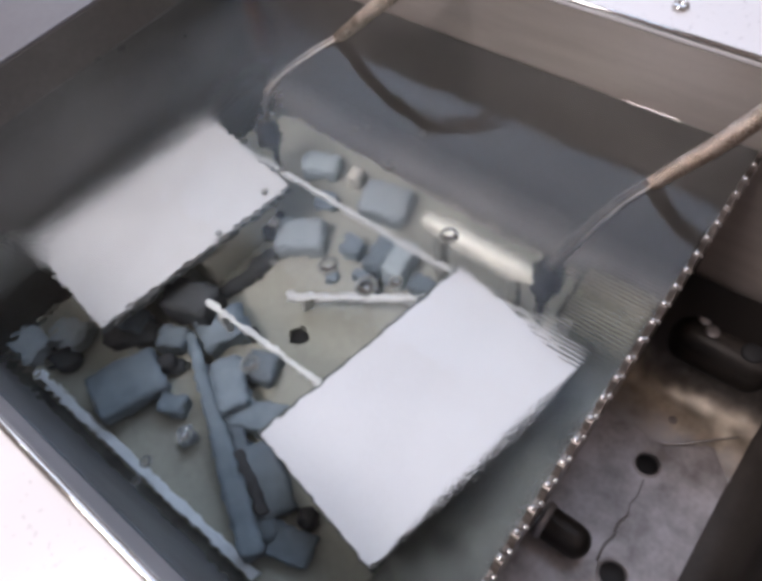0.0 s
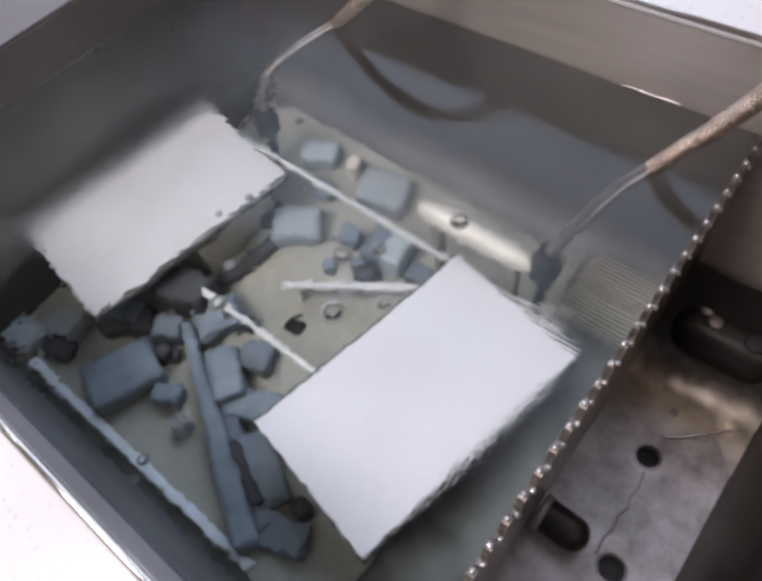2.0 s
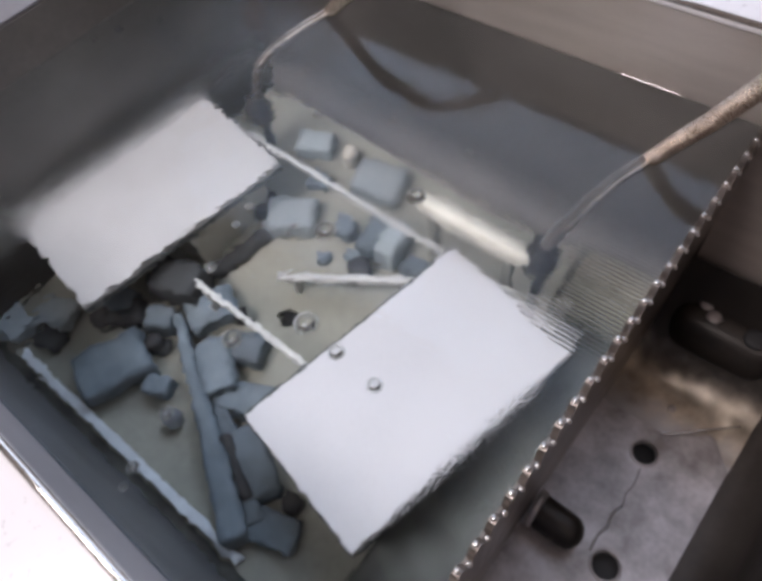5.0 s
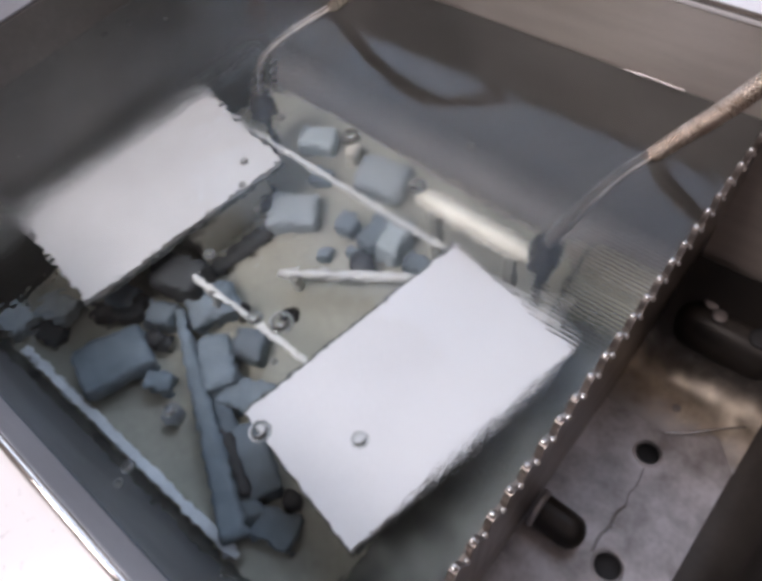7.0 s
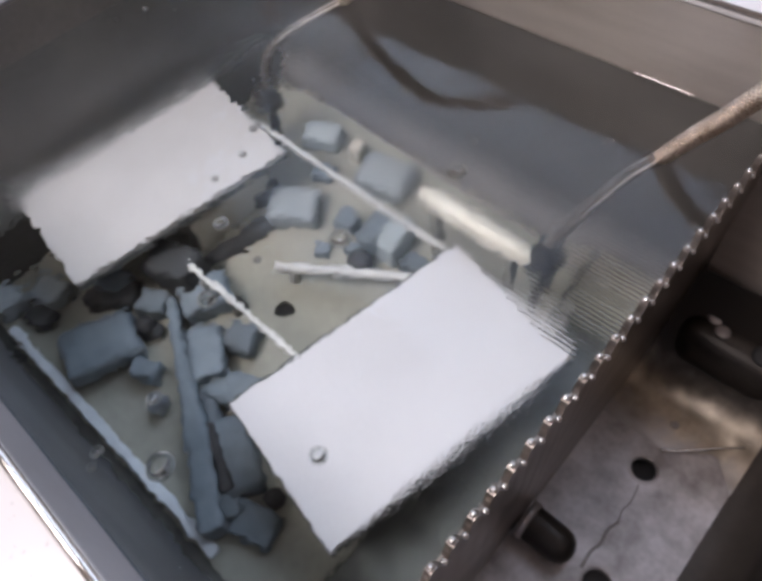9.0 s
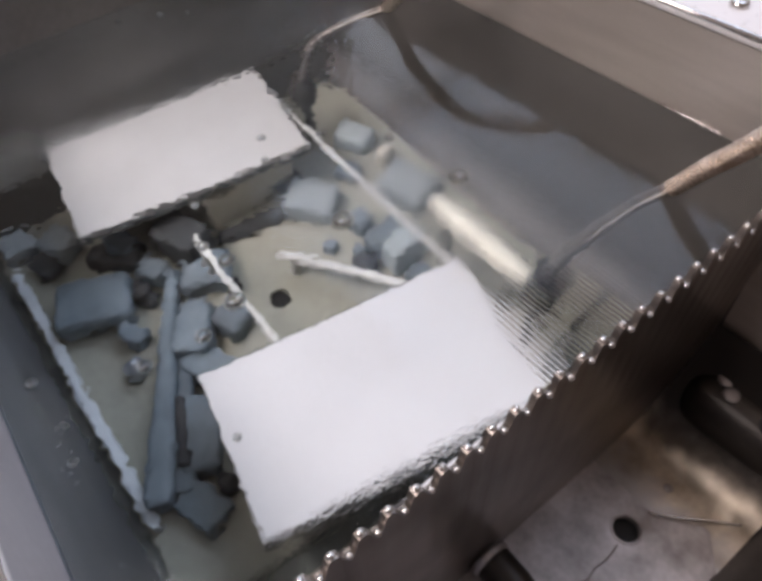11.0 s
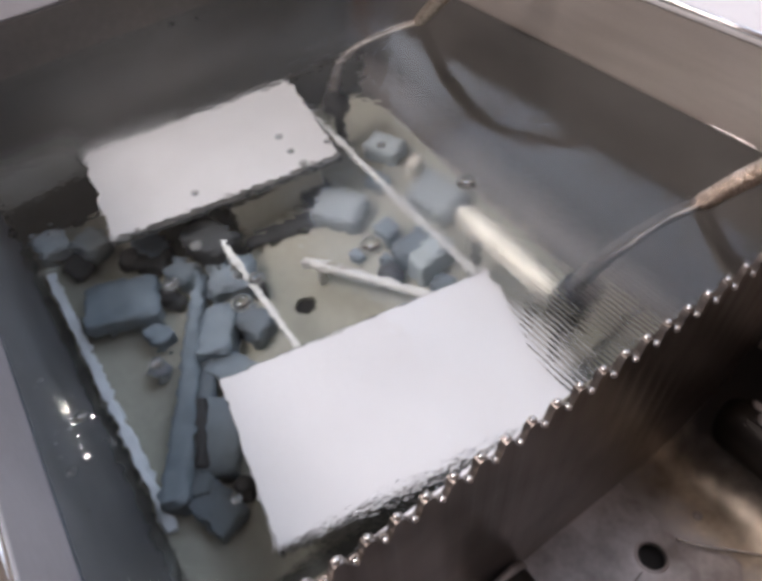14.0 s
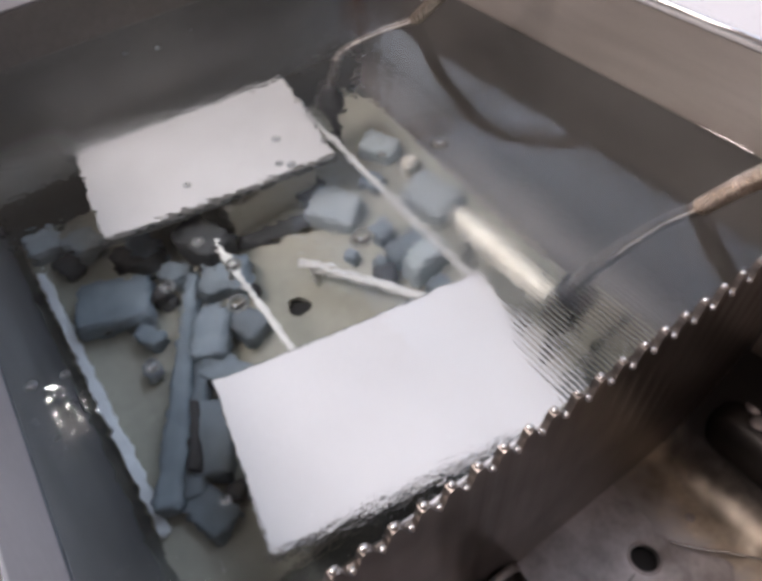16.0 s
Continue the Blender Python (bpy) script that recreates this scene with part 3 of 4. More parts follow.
# ---- things under the water ----
def board():
    """The board with a round hole through it."""
    x0, x1, y0, y1, hx, hy, hr = -0.422, -0.072, -0.075, 0.264, -0.2340, 0.0855, 0.0084
    top, low = BOARD, BOTTOM + 0.0012
    bm = bmesh.new()
    n = 48
    rings = {}
    for z in (top, low):
        outer, inner = [], []
        for j in range(n):
            an = 2 * math.pi * (j + 0.5) / n
            c, s = math.cos(an), math.sin(an)
            k = min(((x1 - hx) if c > 0 else (hx - x0)) / max(abs(c), 1e-6), ((y1 - hy) if s > 0 else (hy - y0)) / max(abs(s), 1e-6))
            outer.append(bm.verts.new((hx + c * k, hy + s * k, z)))
            inner.append(bm.verts.new((hx + c * hr, hy + s * hr, z)))
        rings[z] = (outer, inner)
    for j in range(n):
        q = (j + 1) % n
        bm.faces.new((rings[top][0][j], rings[top][0][q], rings[top][1][q], rings[top][1][j]))
        bm.faces.new((rings[top][1][j], rings[top][1][q], rings[low][1][q], rings[low][1][j]))
        bm.faces.new((rings[top][0][j], rings[low][0][j], rings[low][0][q], rings[top][0][q]))
    bmesh.ops.recalc_face_normals(bm, faces=bm.faces)
    b = part("base_board", bm, board_beige)
    tagged(b, "beige board with a round hole on the tank floor", "board")
    # beige plate added for the lit patch of floor in the corner
    c = part("lit_corner_plate", box(-0.0715, -0.014, 0.234, 0.266, BOTTOM + 0.0012, BOARD - 0.0008, 0.001), board_beige)
    tagged(c, "small beige plate added where light reaches the tank's corner", "plate")
    # thin plate whose black colour gives the hole its shade
    d = part("hole_shade", box(hx - 0.012, hx + 0.012, hy - 0.012, hy + 0.012, BOTTOM + 0.0002, BOTTOM + 0.001), pitch, b, "black plate under the hole for its shade")


board()


def slab(name, cx, cy, turn, lx, ly, top, edge, sheet, label):
    s = holder(name, label, "board", "white boards under water", m=Matrix.Translation((cx, cy, top)) @ pose(0, 0, 0, 0, 0, turn))
    part("white_top", box(-lx / 2, lx / 2, -ly / 2, ly / 2, -0.0078, 0.0, 0.0012), sheet, s)
    # dark sheet wider on one side, drawing a dark line beside the top
    part("dark_undersheet", box(-lx / 2 - 0.0008, lx / 2 + 0.0012, -ly / 2 - 0.0012, ly / 2 + edge, -0.0115, -0.0080, 0.001), dark_edge, s, "thin dark sheet under the white top")
    return s


SLAB_TOP = -0.150
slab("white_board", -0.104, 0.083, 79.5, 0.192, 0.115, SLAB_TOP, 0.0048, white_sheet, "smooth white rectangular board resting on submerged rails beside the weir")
slab("white_board", -0.378, 0.0865, 82.0, 0.190, 0.115, SLAB_TOP, 0.0015, dim_sheet, "white rectangular board, coloured dimmer for less light, resting on submerged rails by the side wall")


def rail(y, x0, x1, z, label):
    r = holder("pale_rail", label, "rail", "pale rails")
    part("bar", box(x0, x1, y - 0.0024, y + 0.0024, z - 0.006, z, 0.0014), rail_white, r)
    for x in (x0 + 0.015, x1 - 0.015):
        part("leg", box(x - 0.003, x + 0.003, y - 0.003, y + 0.003, BOARD, z - 0.006, 0.0006), rail_white, r)


RAIL_TOP = SLAB_TOP - 0.0116
rail(0.185, -0.435, -0.050, RAIL_TOP, "pale narrow rail crossing under the white boards")
rail(0.0535, -0.292, -0.060, RAIL_TOP, "pale narrow rail crossing under the white boards")


def low_strip():
    s = part("edge_strip", lump(0.246, 0.0076, 0.008, 0.002, 4, 0.0006), strip_mat)
    s.matrix_basis = pose(-0.256, -0.0692, BOARD)
    tagged(s, "long pale strip lying along the tank's front edge", "strip")


low_strip()


def support():
    s = holder("support_box", "beige box standing on the board under a white board", "box")
    part("body", box(-0.425, -0.322, 0.078, 0.160, BOARD, -0.176, 0.003), box_beige, s)
    part("lid", box(-0.428, -0.320, 0.076, 0.162, -0.176, -0.170, 0.002), box_beige, s)


support()

BLOCKS = [
    # x, y, turn, length, width, height
    (-0.309, -0.031, 70, 0.057, 0.043, 0.024), (-0.383, -0.030, 20, 0.028, 0.026, 0.022), (-0.402, -0.058, 0, 0.030, 0.026, 0.020),
    (-0.312, 0.019, 30, 0.025, 0.022, 0.020), (-0.284, 0.050, 66, 0.040, 0.032, 0.022), (-0.243, 0.018, -35, 0.045, 0.027, 0.024),
    (-0.236, 0.044, 20, 0.028, 0.025, 0.020), (-0.207, 0.014, 25, 0.044, 0.026, 0.018), (-0.170, -0.017, -28, 0.056, 0.026, 0.018),
    (-0.291, 0.156, 35, 0.042, 0.034, 0.024), (-0.247, 0.174, 10, 0.018, 0.017, 0.024), (-0.222, 0.182, 5, 0.020, 0.034, 0.022),
    (-0.252, 0.229, 15, 0.044, 0.038, 0.022),
    (-0.176, 0.180, 12, 0.022, 0.018, 0.016), (-0.246, 0.142, 30, 0.013, 0.011, 0.012), (-0.225, 0.158, 0, 0.012, 0.010, 0.014),
    (-0.128, -0.040, 20, 0.034, 0.024, 0.013), (-0.269, -0.020, 30, 0.022, 0.016, 0.018), (-0.352, 0.010, 20, 0.028, 0.024, 0.02),
    (-0.300, 0.200, 20, 0.020, 0.016, 0.014),
]


def blocks():
    for i, (x, y, turn, lx, ly, h) in enumerate(BLOCKS):
        b = part("blue_grey_block", lump(lx, ly, h, min(lx, ly, h) * 0.22, i + 1), grey_coat if i in (1, 2, 9, 12) else blue_grey, smooth=True)
        b.matrix_basis = Matrix.Translation((x, y, BOARD)) @ pose(0, 0, 0, 0, 0, turn)
        tone = "pale grey" if i in (1, 2, 9, 12) else "blue-grey"
        size = "large" if lx > 0.04 else "small" if lx < 0.02 else "medium"
        tagged(b, size + " " + tone + " blocky component with rounded edges standing on the board", "block", "blue-grey blocks")


blocks()


def pale_blocks():
    for i, (x, y, turn, lx, ly, h, mat, label) in enumerate((
            (-0.202, 0.184, 8, 0.020, 0.036, 0.030, pale_blue, "pale blue-grey upright block among darker ones on the board"),
            (-0.328, 0.228, 25, 0.034, 0.024, 0.022, pale_blue, "pale grey block standing behind the rail"),
            (-0.2925, 0.236, 10, 0.011, 0.016, 0.022, box_beige, "small pale beige upright block behind the rail"))):
        b = part("pale_block", lump(lx, ly, h, 0.004, 80 + i, 0.0018), mat, smooth=True)
        b.matrix_basis = Matrix.Translation((x, y, BOARD)) @ pose(0, 0, 0, 0, 0, turn)
        tagged(b, label, "block", "pale blocks")


pale_blocks()


def bars():
    for (ax, ay), (bx, by), wd, h, s, tp in (((-0.302, 0.030), (-0.141, -0.062), 0.0142, 0.022, 31, 0.75), ((-0.232, 0.004), (-0.140, -0.046), 0.013, 0.016, 32, 0.3)):
        v = Vector((bx - ax, by - ay))
        b = part("blue_grey_bar", lump(v.length, wd, h, 0.004, s, 0.0015, tp), blue_grey, smooth=True)
        b.matrix_basis = Matrix.Translation(((ax + bx) / 2, (ay + by) / 2, BOARD)) @ pose(0, 0, 0, 0, 0, math.degrees(math.atan2(v.y, v.x)))
        tagged(b, "long blue-grey bar lying slantwise on the board", "bar", "blue-grey bars")
    # lumps added for the shadow under the boards and between the blocks
    for i, (x, y, turn, lx, ly, h) in enumerate(((-0.316, 0.050, 20, 0.044, 0.030, 0.044), (-0.343, 0.004, 40, 0.036, 0.026, 0.016), (-0.372, -0.048, 10, 0.026, 0.020, 0.012), (-0.326, 0.150, 30, 0.028, 0.026, 0.020), (-0.297, 0.003, 30, 0.020, 0.014, 0.010), (-0.306, 0.112, 82, 0.080, 0.016, 0.008), (-0.082, 0.184, 10, 0.034, 0.022, 0.030))):
        b = part("shade_lump", lump(lx, ly, h, 0.005, 60 + i), shade_lump_mat, smooth=True)
        b.matrix_basis = Matrix.Translation((x, y, BOARD)) @ pose(0, 0, 0, 0, 0, turn)
        tagged(b, "dark grey rounded lump added for the shade among the blue-grey blocks", "block", "dark lumps")
    # black round bodies at dark spots between the blocks
    for x, y, r in ((-0.213, 0.153, 0.010), (-0.130, -0.020, 0.007), (-0.300, 0.002, 0.008), (-0.352, -0.010, 0.009), (-0.262, 0.062, 0.006)):
        d = part("dark_plug", lathe([(r, 0), (r * 1.05, 0.004), (r, 0.014), (r * 0.8, 0.017), (r * 0.3, 0.018)], 20, Matrix.Translation((x, y, BOARD))), black, smooth=True)
        tagged(d, "small black round body on the board", "plug", "black plugs")
    # solid black wedge standing in for the dark slit between the bars
    d = part("slit_wedge", lump(0.050, 0.009, 0.020, 0.003, 40), black, smooth=True)
    d.matrix_basis = Matrix.Translation((-0.177, -0.027, BOARD)) @ pose(0, 0, 0, 0, 0, -26)
    tagged(d, "narrow black wedge added for the dark slit beside the slanting blue-grey bar", "wedge")


bars()


def knob():
    k = part("round_knob", lathe([(0.0066, 0), (0.0080, 0.004), (0.0082, 0.009), (0.0070, 0.014), (0.0045, 0.0175), (0.0012, 0.019)], 24, Matrix.Translation((-0.243, -0.031, BOARD))), blue_grey_gloss, smooth=True)
    tagged(k, "shiny blue-grey domed knob on the beige board", "knob")


blue_grey_gloss = material("blue_grey_gloss", (0.66, 0.70, 0.76), 0.2, 0.6, (0.46, 0.50, 0.56), 60, 400, 0.03)
knob()


def rod():
    r = part("pale_rod", tube([(-0.256, 0.102, BOARD + 0.024), (-0.21, 0.133, BOARD + 0.025), (-0.160, 0.166, BOARD + 0.026)], 0.0042, 14, 6), rail_white, smooth=True)
    tagged(r, "pale round rod lying above the beige board", "rod")
    for x, y in ((-0.245, 0.109), (-0.172, 0.158)):
        c = part("clip", box(x - 0.003, x + 0.003, y - 0.003, y + 0.003, BOARD, BOARD + 0.021, 0.0005), rail_white, r)


rod()


def fold_highlight():
    # the bright highlight on the floor's fold, built as a cream roll
    c = holder("highlight_roll", "cream-coloured roll on two feet, added for the highlight below the back wall", "cylinder")
    m = Matrix.Translation((-0.185, 0.199, -0.1265)) @ pose(0, 0, 0, 0, 90, 0)
    part("body", lathe([(0.003, 0), (0.005, 0.002), (0.0074, 0.008), (0.0092, 0.018), (0.0092, 0.084), (0.0074, 0.092), (0.005, 0.098), (0.003, 0.100)], 28, m), cream, c, smooth=True)
    for x in (-0.170, -0.103):
        part("foot", box(x - 0.004, x + 0.004, 0.195, 0.203, BOARD, -0.1345, 0.001), board_beige, c)


fold_highlight()


# ---- hoses ----
def hose(label, outer, inner, r_out, r_in, foot_z):
    h = holder("braided_hose", label, "hose", "hoses")
    ridge = lambda i: 1.0 + 0.06 * (i % 2)
    part("braid", tube(outer, r_out, 18, 40, ridge), braid_core, h, "dark brown hose under the braid", True)
    line = smooth_line(outer, 24)
    strands = bmesh.new()
    for k in range(18):
        hand, phase = (1 if k % 2 else -1), 2 * math.pi * (k // 2) / 9
        side = Vector((0, 0, 1)).cross(line[1] - line[0]).normalized()
        prev = None
        for i, p in enumerate(line):
            way = (line[min(i + 1, len(line) - 1)] - line[max(i - 1, 0)]).normalized()
            side = (side - way * side.dot(way)).normalized()
            up = way.cross(side)
            a = phase + hand * i * 0.42
            r = r_out(i / (len(line) - 1)) * 1.04
            c, s = math.cos(a), math.sin(a)
            out, round_way = c * side + s * up, -s * side + c * up
            mid = p + r * out
            cur = [strands.verts.new(mid + 0.0011 * round_way), strands.verts.new(mid + 0.0007 * out), strands.verts.new(mid - 0.0011 * round_way)]
            if prev:
                for j in range(2):
                    strands.faces.new((prev[j], prev[j + 1], cur[j + 1], cur[j]))
            prev = cur
    tagged(part("strand_weave", strands, braid, h, "woven metal strands", True), kind="stuff")
    part("tube", tube(inner, lambda u: r_in * (0.95 + 0.30 * u), 16, 12), sheath, h, "dark brown sheath under water", True)
    wet = smooth_line(inner, 12)
    # two pale threads carry the sheath's highlights in their colour
    for lean in (-1, 1):
        edge = []
        for i, p in enumerate(wet):
            way = (wet[min(i + 1, len(wet) - 1)] - wet[max(i - 1, 0)]).normalized()
            side = way.cross(Vector((0, 0, 1)))
            side = side.normalized() if side.length > 0.2 else Vector((way.y, -way.x, 0)).normalized()
            u = i / (len(wet) - 1)
            if u < 0.72:
                edge.append(p + r_in * (0.93 + 0.30 * u) * (side * lean * 0.72 + Vector((0, 0, 0.66))))
        part("ridge", tube(edge, 0.0011, 8, 1), highlight_mat, h, "pale thread added for the highlight along the sheath", True)
    x, y, z = inner[-1]
    part("ferrule", lathe([(0.0105, -0.008), (0.0122, -0.005), (0.0120, 0.014), (0.0075, 0.021), (0.0070, 0.030), (0.004, 0.032)], 20, Matrix.Translation((x, y, z - 0.014))), ferrule_mat, h, "dark metal end fitting", True)
    part("post", lathe([(0.004, 0), (0.004, z - 0.014 - foot_z)], 12, Matrix.Translation((x, y, foot_z))), ferrule_mat, h)


hose("thin braided metal hose bent over the tank rim into the water",
     [(-0.16, 0.47, 0.10), (-0.192, 0.36, 0.098), (-0.222, 0.284, 0.074), (-0.243, 0.262, 0.054), (-0.2645, 0.2545, 0.035), (-0.2811, 0.2535, 0.0195), (-0.3025, 0.2545, 0.0)],
     [(-0.3025, 0.2545, 0.0), (-0.3130, 0.2400, -0.010), (-0.3230, 0.2270, -0.022), (-0.3340, 0.2170, -0.038), (-0.3430, 0.2115, -0.055), (-0.3510, 0.2080, -0.076), (-0.3570, 0.2060, -0.105), (-0.3610, 0.2040, -0.138)], lambda u: 0.0050 - 0.0014 * u * u, 0.0036, BOARD)
hose("thick braided metal hose coming down through the water beside the weir",
     [(0.09, 0.47, 0.15), (0.055, 0.36, 0.128), (0.018, 0.289, 0.086), (-0.006, 0.262, 0.052), (-0.020, 0.250, 0.032), (-0.0295, 0.2452, 0.019), (-0.0405, 0.2412, 0.0015)],
     [(-0.042, 0.241, 0.0), (-0.052, 0.2335, -0.02), (-0.0596, 0.226, -0.04), (-0.0663, 0.218, -0.06), (-0.0722, 0.2115, -0.08), (-0.0774, 0.208, -0.10), (-0.081, 0.2065, -0.122)], lambda u: 0.0052 - 0.0012 * u * u, 0.0042, BOARD)


# ---- water ----
def water():
    """The surface: a fine grid raised by many small crossing waves."""
    nx, ny = 640, 550
    xs, ys = np.linspace(X0 - 0.002, -0.0002, nx), np.linspace(Y0 - 0.009, Y1 + 0.009, ny)
    gx, gy = np.meshgrid(xs, ys)
    z = np.zeros_like(gx)
    rng = np.random.default_rng(7)
    for count, short, long, slope in ((14, 0.030, 0.070, 0.0075), (16, 0.010, 0.018, 0.009), (22, 0.0045, 0.0080, 0.020)):
        for _ in range(count):
            wave, way, start = rng.uniform(short, long), rng.uniform(0, 2 * math.pi), rng.uniform(0, 2 * math.pi)
            k = 2 * math.pi / wave
            z += slope * math.sqrt(2 / count) / k * np.sin(k * (gx * math.cos(way) + gy * math.sin(way)) + start)
    # calm patches and lively ones
    z *= 1 + 0.8 * np.clip((-0.20 - gx) / 0.10, 0, 1)
    z *= 0.75 + 0.35 * np.sin(gx * 31 + 1.0) * np.sin(gy * 27 + 0.4)
    verts = np.stack([gx.ravel(), gy.ravel(), z.ravel()], axis=1)
    i = (np.arange(ny - 1)[:, None] * nx + np.arange(nx - 1)[None, :]).ravel()
    faces = np.stack([i, i + 1, i + nx + 1, i + nx], axis=1)
    me = bpy.data.meshes.new("water")
    me.from_pydata(verts.tolist(), [], faces.tolist())
    me.materials.append(water_mat)
    me.shade_smooth()
    w = new("water", me)
    w.visible_shadow = False
    return tagged(w, "clear rippling water filling the tank to the weir", "water", kind="structure")


water_ob = water()


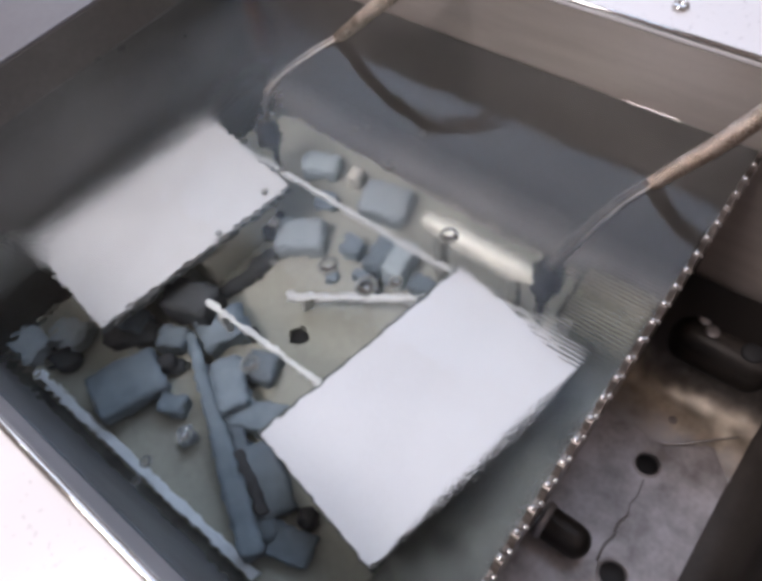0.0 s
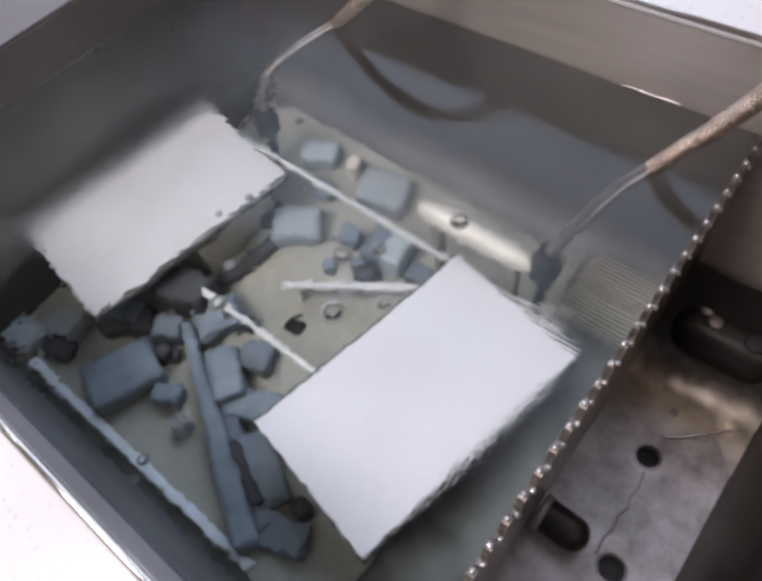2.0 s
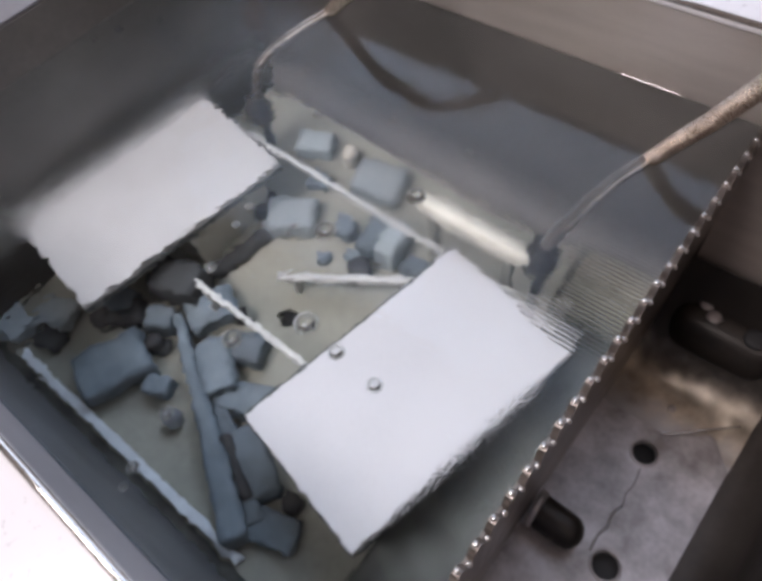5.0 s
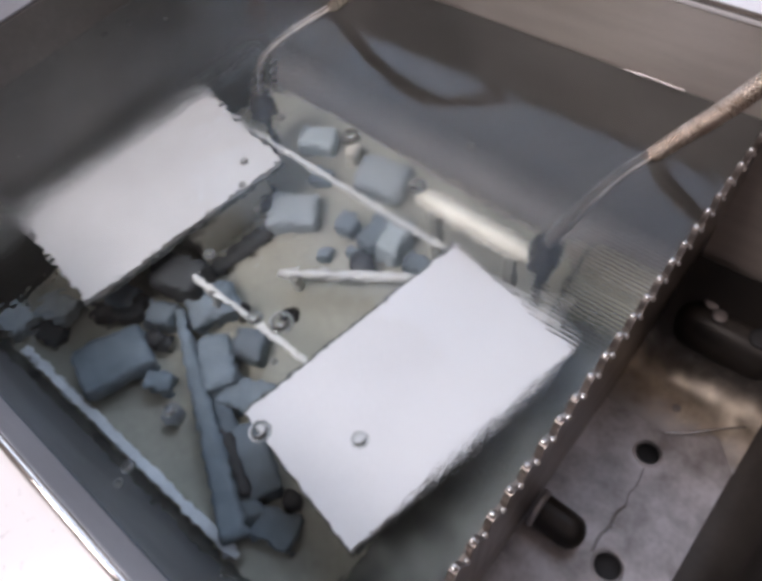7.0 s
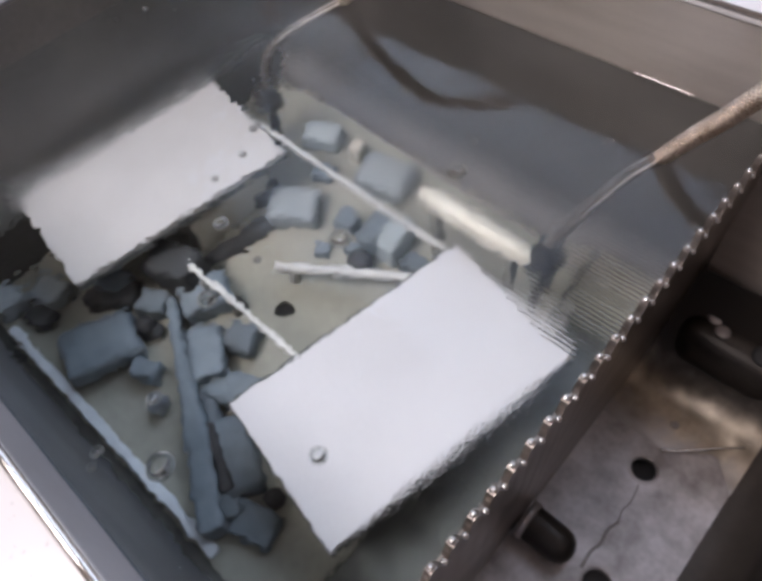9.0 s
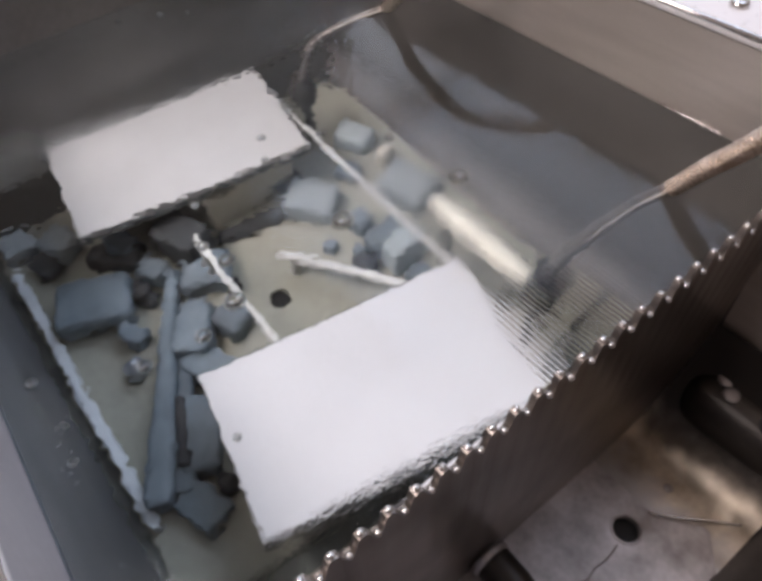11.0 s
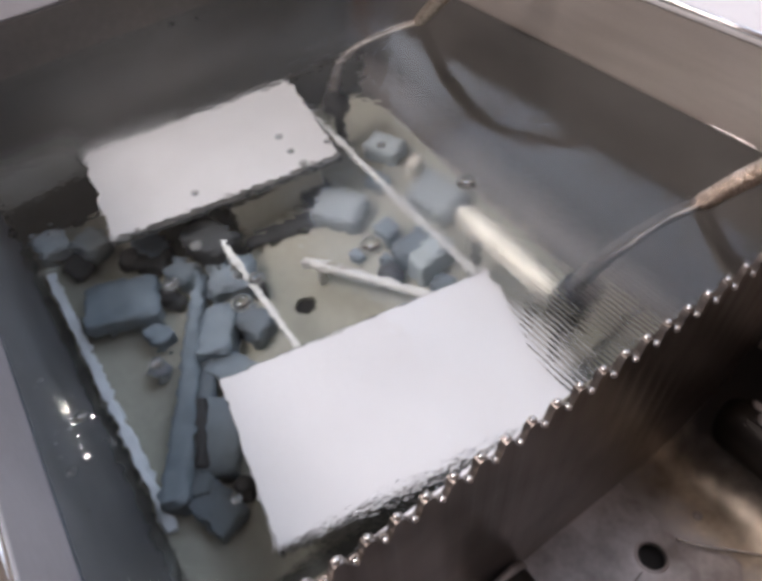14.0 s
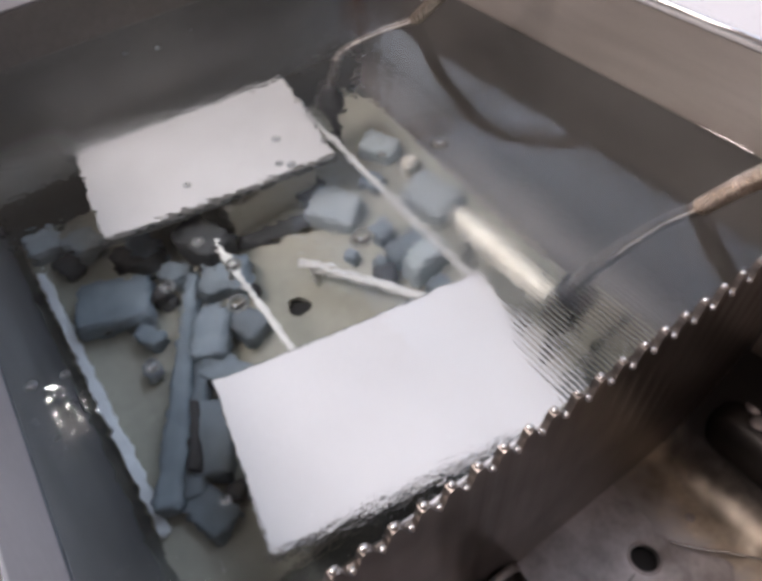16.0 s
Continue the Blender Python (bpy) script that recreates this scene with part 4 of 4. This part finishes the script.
BUBBLES = [
    # radius, then (seconds, x, y) along its drift
    (0.0054, (0, -0.1376, 0.0862), (0.5, -0.1300, 0.0712), (1, -0.1259, 0.0592), (1.5, -0.1287, 0.0587), (2, -0.1320, 0.0581), (3, -0.1045, 0.0598), (4, -0.1117, 0.0478), (6.3, -0.1480, 0.0420), (6.5, -0.1446, 0.0388), (6.7, -0.1426, 0.0366), (7.5, -0.1353, 0.0258), (8, -0.1498, -0.0063), (9, -0.1156, -0.0508), (11.5, -0.0120, -0.0720), (16, -0.0110, -0.0730)),
    (0.0046, (0, -0.1196, 0.1424), (0.5, -0.1079, 0.1484), (1, -0.1082, 0.1539), (1.5, -0.1074, 0.1493), (2, -0.1116, 0.1473), (3, -0.1145, 0.1475), (4, -0.1239, 0.1486), (6.5, -0.1464, 0.1410), (7, -0.1387, 0.1491), (7.5, -0.1237, 0.1562), (8, -0.1219, 0.1596), (8.5, -0.1258, 0.1669), (9, -0.1245, 0.1680), (11.5, -0.1234, 0.1674), (12.5, -0.1263, 0.1652), (14, -0.1323, 0.1621), (15, -0.1716, 0.1688), (16, -0.1706, 0.1757)),
    (0.0052, (0, -0.1653, 0.0852), (0.5, -0.1548, 0.0815), (1, -0.1504, 0.0836), (2, -0.1529, 0.0901), (3, -0.1571, 0.0822), (4, -0.1604, 0.0902), (6.5, -0.1881, 0.1358), (7, -0.1990, 0.1582), (7.5, -0.1599, 0.1230), (8, -0.1526, 0.1099), (8.5, -0.1459, 0.1019), (9, -0.1432, 0.0909), (11.5, -0.1372, 0.0993), (12.5, -0.1356, 0.0992), (13, -0.1369, 0.0988), (14, -0.1248, 0.0934), (15, -0.1267, 0.0952), (16, -0.1333, 0.0954)),
    (0.0028, (0, -0.2160, 0.0908), (0.5, -0.2183, 0.0712), (1, -0.2153, 0.0553), (1.5, -0.2025, 0.0493), (2, -0.2040, 0.0472), (3, -0.2023, 0.0462), (3.5, -0.1917, 0.0340), (4, -0.1961, 0.0374), (6.5, -0.2040, 0.0415), (7, -0.2058, 0.0430), (7.5, -0.1882, 0.0322), (8.5, -0.1765, 0.0252), (9, -0.1683, 0.0182), (11.5, -0.1759, 0.0339), (12.5, -0.1840, 0.0305), (14, -0.1855, 0.0206), (15, -0.1836, 0.0263), (16, -0.1867, 0.0255)),
    (0.0036, (0, -0.1845, 0.1674), (0.5, -0.1780, 0.1571), (1.5, -0.1461, 0.1196), (3, -0.1281, 0.0885), (4, -0.1062, 0.0729), (6.5, -0.1184, 0.0080), (7, -0.1530, 0.0290), (8, -0.1591, 0.0293), (9, -0.2051, 0.0570), (11.5, -0.1489, 0.0347), (12.5, -0.1659, 0.0454), (13, -0.1536, 0.0360), (14, -0.1426, 0.0352), (14.5, -0.1433, 0.0345), (15, -0.1568, 0.0365), (16, -0.1592, 0.0331)),
    (0.0022, (0, -0.2386, 0.1060), (1.5, -0.2383, 0.0990), (3.5, -0.1973, 0.0708), (7, -0.2420, 0.1049), (9, -0.2380, 0.1014), (11.5, -0.2302, 0.1031), (12.5, -0.2436, 0.1027), (14.5, -0.2429, 0.1018), (16, -0.2400, 0.1018)),
    (0.0020, (0, -0.2392, 0.0648), (1.5, -0.2446, 0.0738), (3.5, -0.2048, 0.0560), (7, -0.2290, 0.0907), (9, -0.2358, 0.0774), (11.5, -0.2083, 0.0958), (12.5, -0.2182, 0.0942), (14.5, -0.2249, 0.1013), (16, -0.2172, 0.0918)),
    (0.0024, (0, -0.2426, 0.1279), (1.5, -0.2570, 0.1522), (3.5, -0.2238, 0.1712), (7, -0.2506, 0.1465), (9, -0.2505, 0.1209), (11.5, -0.1995, 0.1023), (12.5, -0.2072, 0.1012), (14.5, -0.2093, 0.0997), (16, -0.2111, 0.0967)),
    (0.0034, (0, -0.1252, 0.0983), (1.5, -0.1163, 0.0835), (3.5, -0.0980, 0.0598), (7, -0.0654, 0.0127), (9, -0.0652, -0.0016), (11.5, -0.1346, 0.0064), (12.5, -0.1504, -0.0089), (14.5, -0.1692, -0.0000), (16, -0.1668, -0.0001)),
    (0.0020, (0, -0.2260, 0.1826), (1.5, -0.2257, 0.2251), (3.5, -0.2234, 0.2196), (7, -0.1391, 0.1510), (9, -0.2352, 0.1660), (11.5, -0.2058, 0.1267), (12.5, -0.2156, 0.1243), (14.5, -0.2187, 0.1231), (16, -0.2186, 0.1242)),
    (0.0019, (0, -0.1945, 0.0680), (1.5, -0.1657, 0.0981), (3.5, -0.1650, 0.0910), (7, -0.2067, 0.0826), (9, -0.1685, 0.0528), (11.5, -0.2150, 0.0420), (12.5, -0.2265, 0.0376), (14.5, -0.2280, 0.0373), (16, -0.2351, 0.0397)),
    (0.0044, (0, -0.1575, 0.0114), (1.5, -0.1895, 0.0206), (3.5, -0.1900, 0.0331), (7, -0.1058, -0.0130), (9, -0.1702, 0.0194), (11.5, -0.1235, 0.0270), (12.5, -0.1303, 0.0271), (14.5, -0.1325, 0.0211), (16, -0.1339, 0.0235)),
    (0.0030, (0, -0.1569, -0.0371), (1.5, -0.1557, -0.0363), (3.5, -0.1554, -0.0345), (7, -0.1497, -0.0330), (9, -0.1451, -0.0329), (11.5, -0.1200, -0.0222), (12.5, -0.1239, -0.0241), (14.5, -0.1247, -0.0254), (16, -0.1245, -0.0243)),
    (0.0022, (0, -0.1836, 0.2033), (1.5, -0.1317, 0.1927), (3.5, -0.1303, 0.1895), (7, -0.1320, 0.1921), (9, -0.1314, 0.1921), (11.5, -0.1909, 0.1540), (12.5, -0.2034, 0.1515), (14.5, -0.1884, 0.1441), (16, -0.1846, 0.1431)),
    (0.0026, (0, -0.1626, -0.0585), (4, -0.1472, -0.0607), (9, -0.1439, -0.0661), (11.5, -0.1480, -0.0676), (12.5, -0.1277, -0.0629), (14.5, -0.1182, -0.0624), (16, -0.1492, -0.0733)),
    (0.0020, (0, -0.1589, -0.0679), (4, -0.1432, -0.0692), (9, -0.1397, -0.0714), (11.5, -0.0880, -0.0646), (12.5, -0.0830, -0.0637), (14.5, -0.1043, -0.0759), (16, -0.1460, -0.0586)),
    (0.0022, (0, -0.4579, 0.1347), (4, -0.4459, 0.1336), (9, -0.4368, 0.1396), (11.5, -0.4373, 0.0829), (12.5, -0.4627, 0.0752), (14.5, -0.4691, 0.0853), (16, -0.4143, 0.0652)),
    (0.0028, (0, -0.4499, 0.1536), (4, -0.4380, 0.1520), (9, -0.4275, 0.1611), (11.5, -0.4229, 0.1140), (12.5, -0.4452, 0.1067), (14.5, -0.4420, 0.1090), (16, -0.4033, 0.0874)),
    (0.0018, (0, -0.4147, 0.1921), (4, -0.4154, 0.1789), (9, -0.4069, 0.1744), (11.5, -0.4146, 0.1335), (12.5, -0.4383, 0.1276), (14.5, -0.4374, 0.1286), (16, -0.4127, 0.1184)),
    (0.0016, (0, -0.2198, 0.1881), (1.5, -0.2067, 0.1148), (3.5, -0.2158, 0.1244), (7, -0.1261, 0.0171), (9, -0.2025, 0.0567), (11.5, -0.0476, -0.0191), (12.5, -0.0504, -0.0226), (14.5, -0.0415, -0.0240), (16, -0.0470, -0.0243)),
]

FOAM = [
    # radius, then where it floats at 11.5, 14 and 16 s, once it has drifted in along the front wall
    (0.0017, (-0.136, -0.062), (-0.150, -0.073), (-0.151, -0.073)), (0.0022, (-0.127, -0.061), (-0.118, -0.066), (-0.115, -0.071)),
    (0.0013, (-0.119, -0.067), (-0.117, -0.074), (-0.118, -0.068)), (0.0012, (-0.102, -0.068), (-0.104, -0.076), (-0.112, -0.074)),
    (0.0012, (-0.097, -0.066), (-0.099, -0.056), (-0.119, -0.073)), (0.0014, (-0.129, -0.064), (-0.101, -0.058), (-0.130, -0.077)),
    (0.0010, (-0.124, -0.065), (-0.112, -0.076), (-0.127, -0.076)), (0.0013, (-0.131, -0.059), (-0.121, -0.069), (-0.110, -0.068)),
    (0.0010, (-0.107, -0.071), (-0.096, -0.055), (-0.144, -0.058)), (0.0011, (-0.123, -0.058), (-0.115, -0.069), (-0.131, -0.055)),
    (0.0009, (-0.112, -0.065), (-0.074, -0.073), (-0.106, -0.072)), (0.0012, (-0.133, -0.066), (-0.147, -0.076), (-0.122, -0.070)),
]
for k, (r, a, b, c) in enumerate(FOAM):
    rest = (-0.016 - 0.004 * (k % 4), -0.076 + 0.004 * (k // 4))
    BUBBLES.append((r * 0.65, (0, *rest), (9, *rest), (11.5, *a), (14, *b), (16, *c)))


def bubble(r):
    """A thin floating dome with a meniscus ring round it."""
    b = holder("bubble", "clear round bubble floating on the water", "bubble", "floating bubbles")
    bm = lathe([(r, 0.0003), (r * 0.98, r * 0.25), (r * 0.85, r * 0.5), (r * 0.55, r * 0.72), (r * 0.2, r * 0.80), (0.00005, r * 0.81)], 20)
    dome = part("dome", bm, bubble_mat, b, smooth=True)
    dome.visible_shadow = False
    edge = [(r * 1.05 * math.cos(a * math.pi / 10), r * 1.05 * math.sin(a * math.pi / 10), 0.0002) for a in range(21)]
    part("meniscus", tube(edge, r * 0.24, 8, 1), ring_mat, b, smooth=True).visible_shadow = False
    return b


bubbles = [(bubble(r), rows) for r, *rows in BUBBLES]


def motions():
    for ob, rows in bubbles:
        walk(ob, [(t, pose(x, y, 0)) for t, x, y in rows])
    walk(water_ob, [(t * 0.5, pose(0, 0.005 * math.sin(t * 1.9) , 0)) for t in range(33)])


motions()
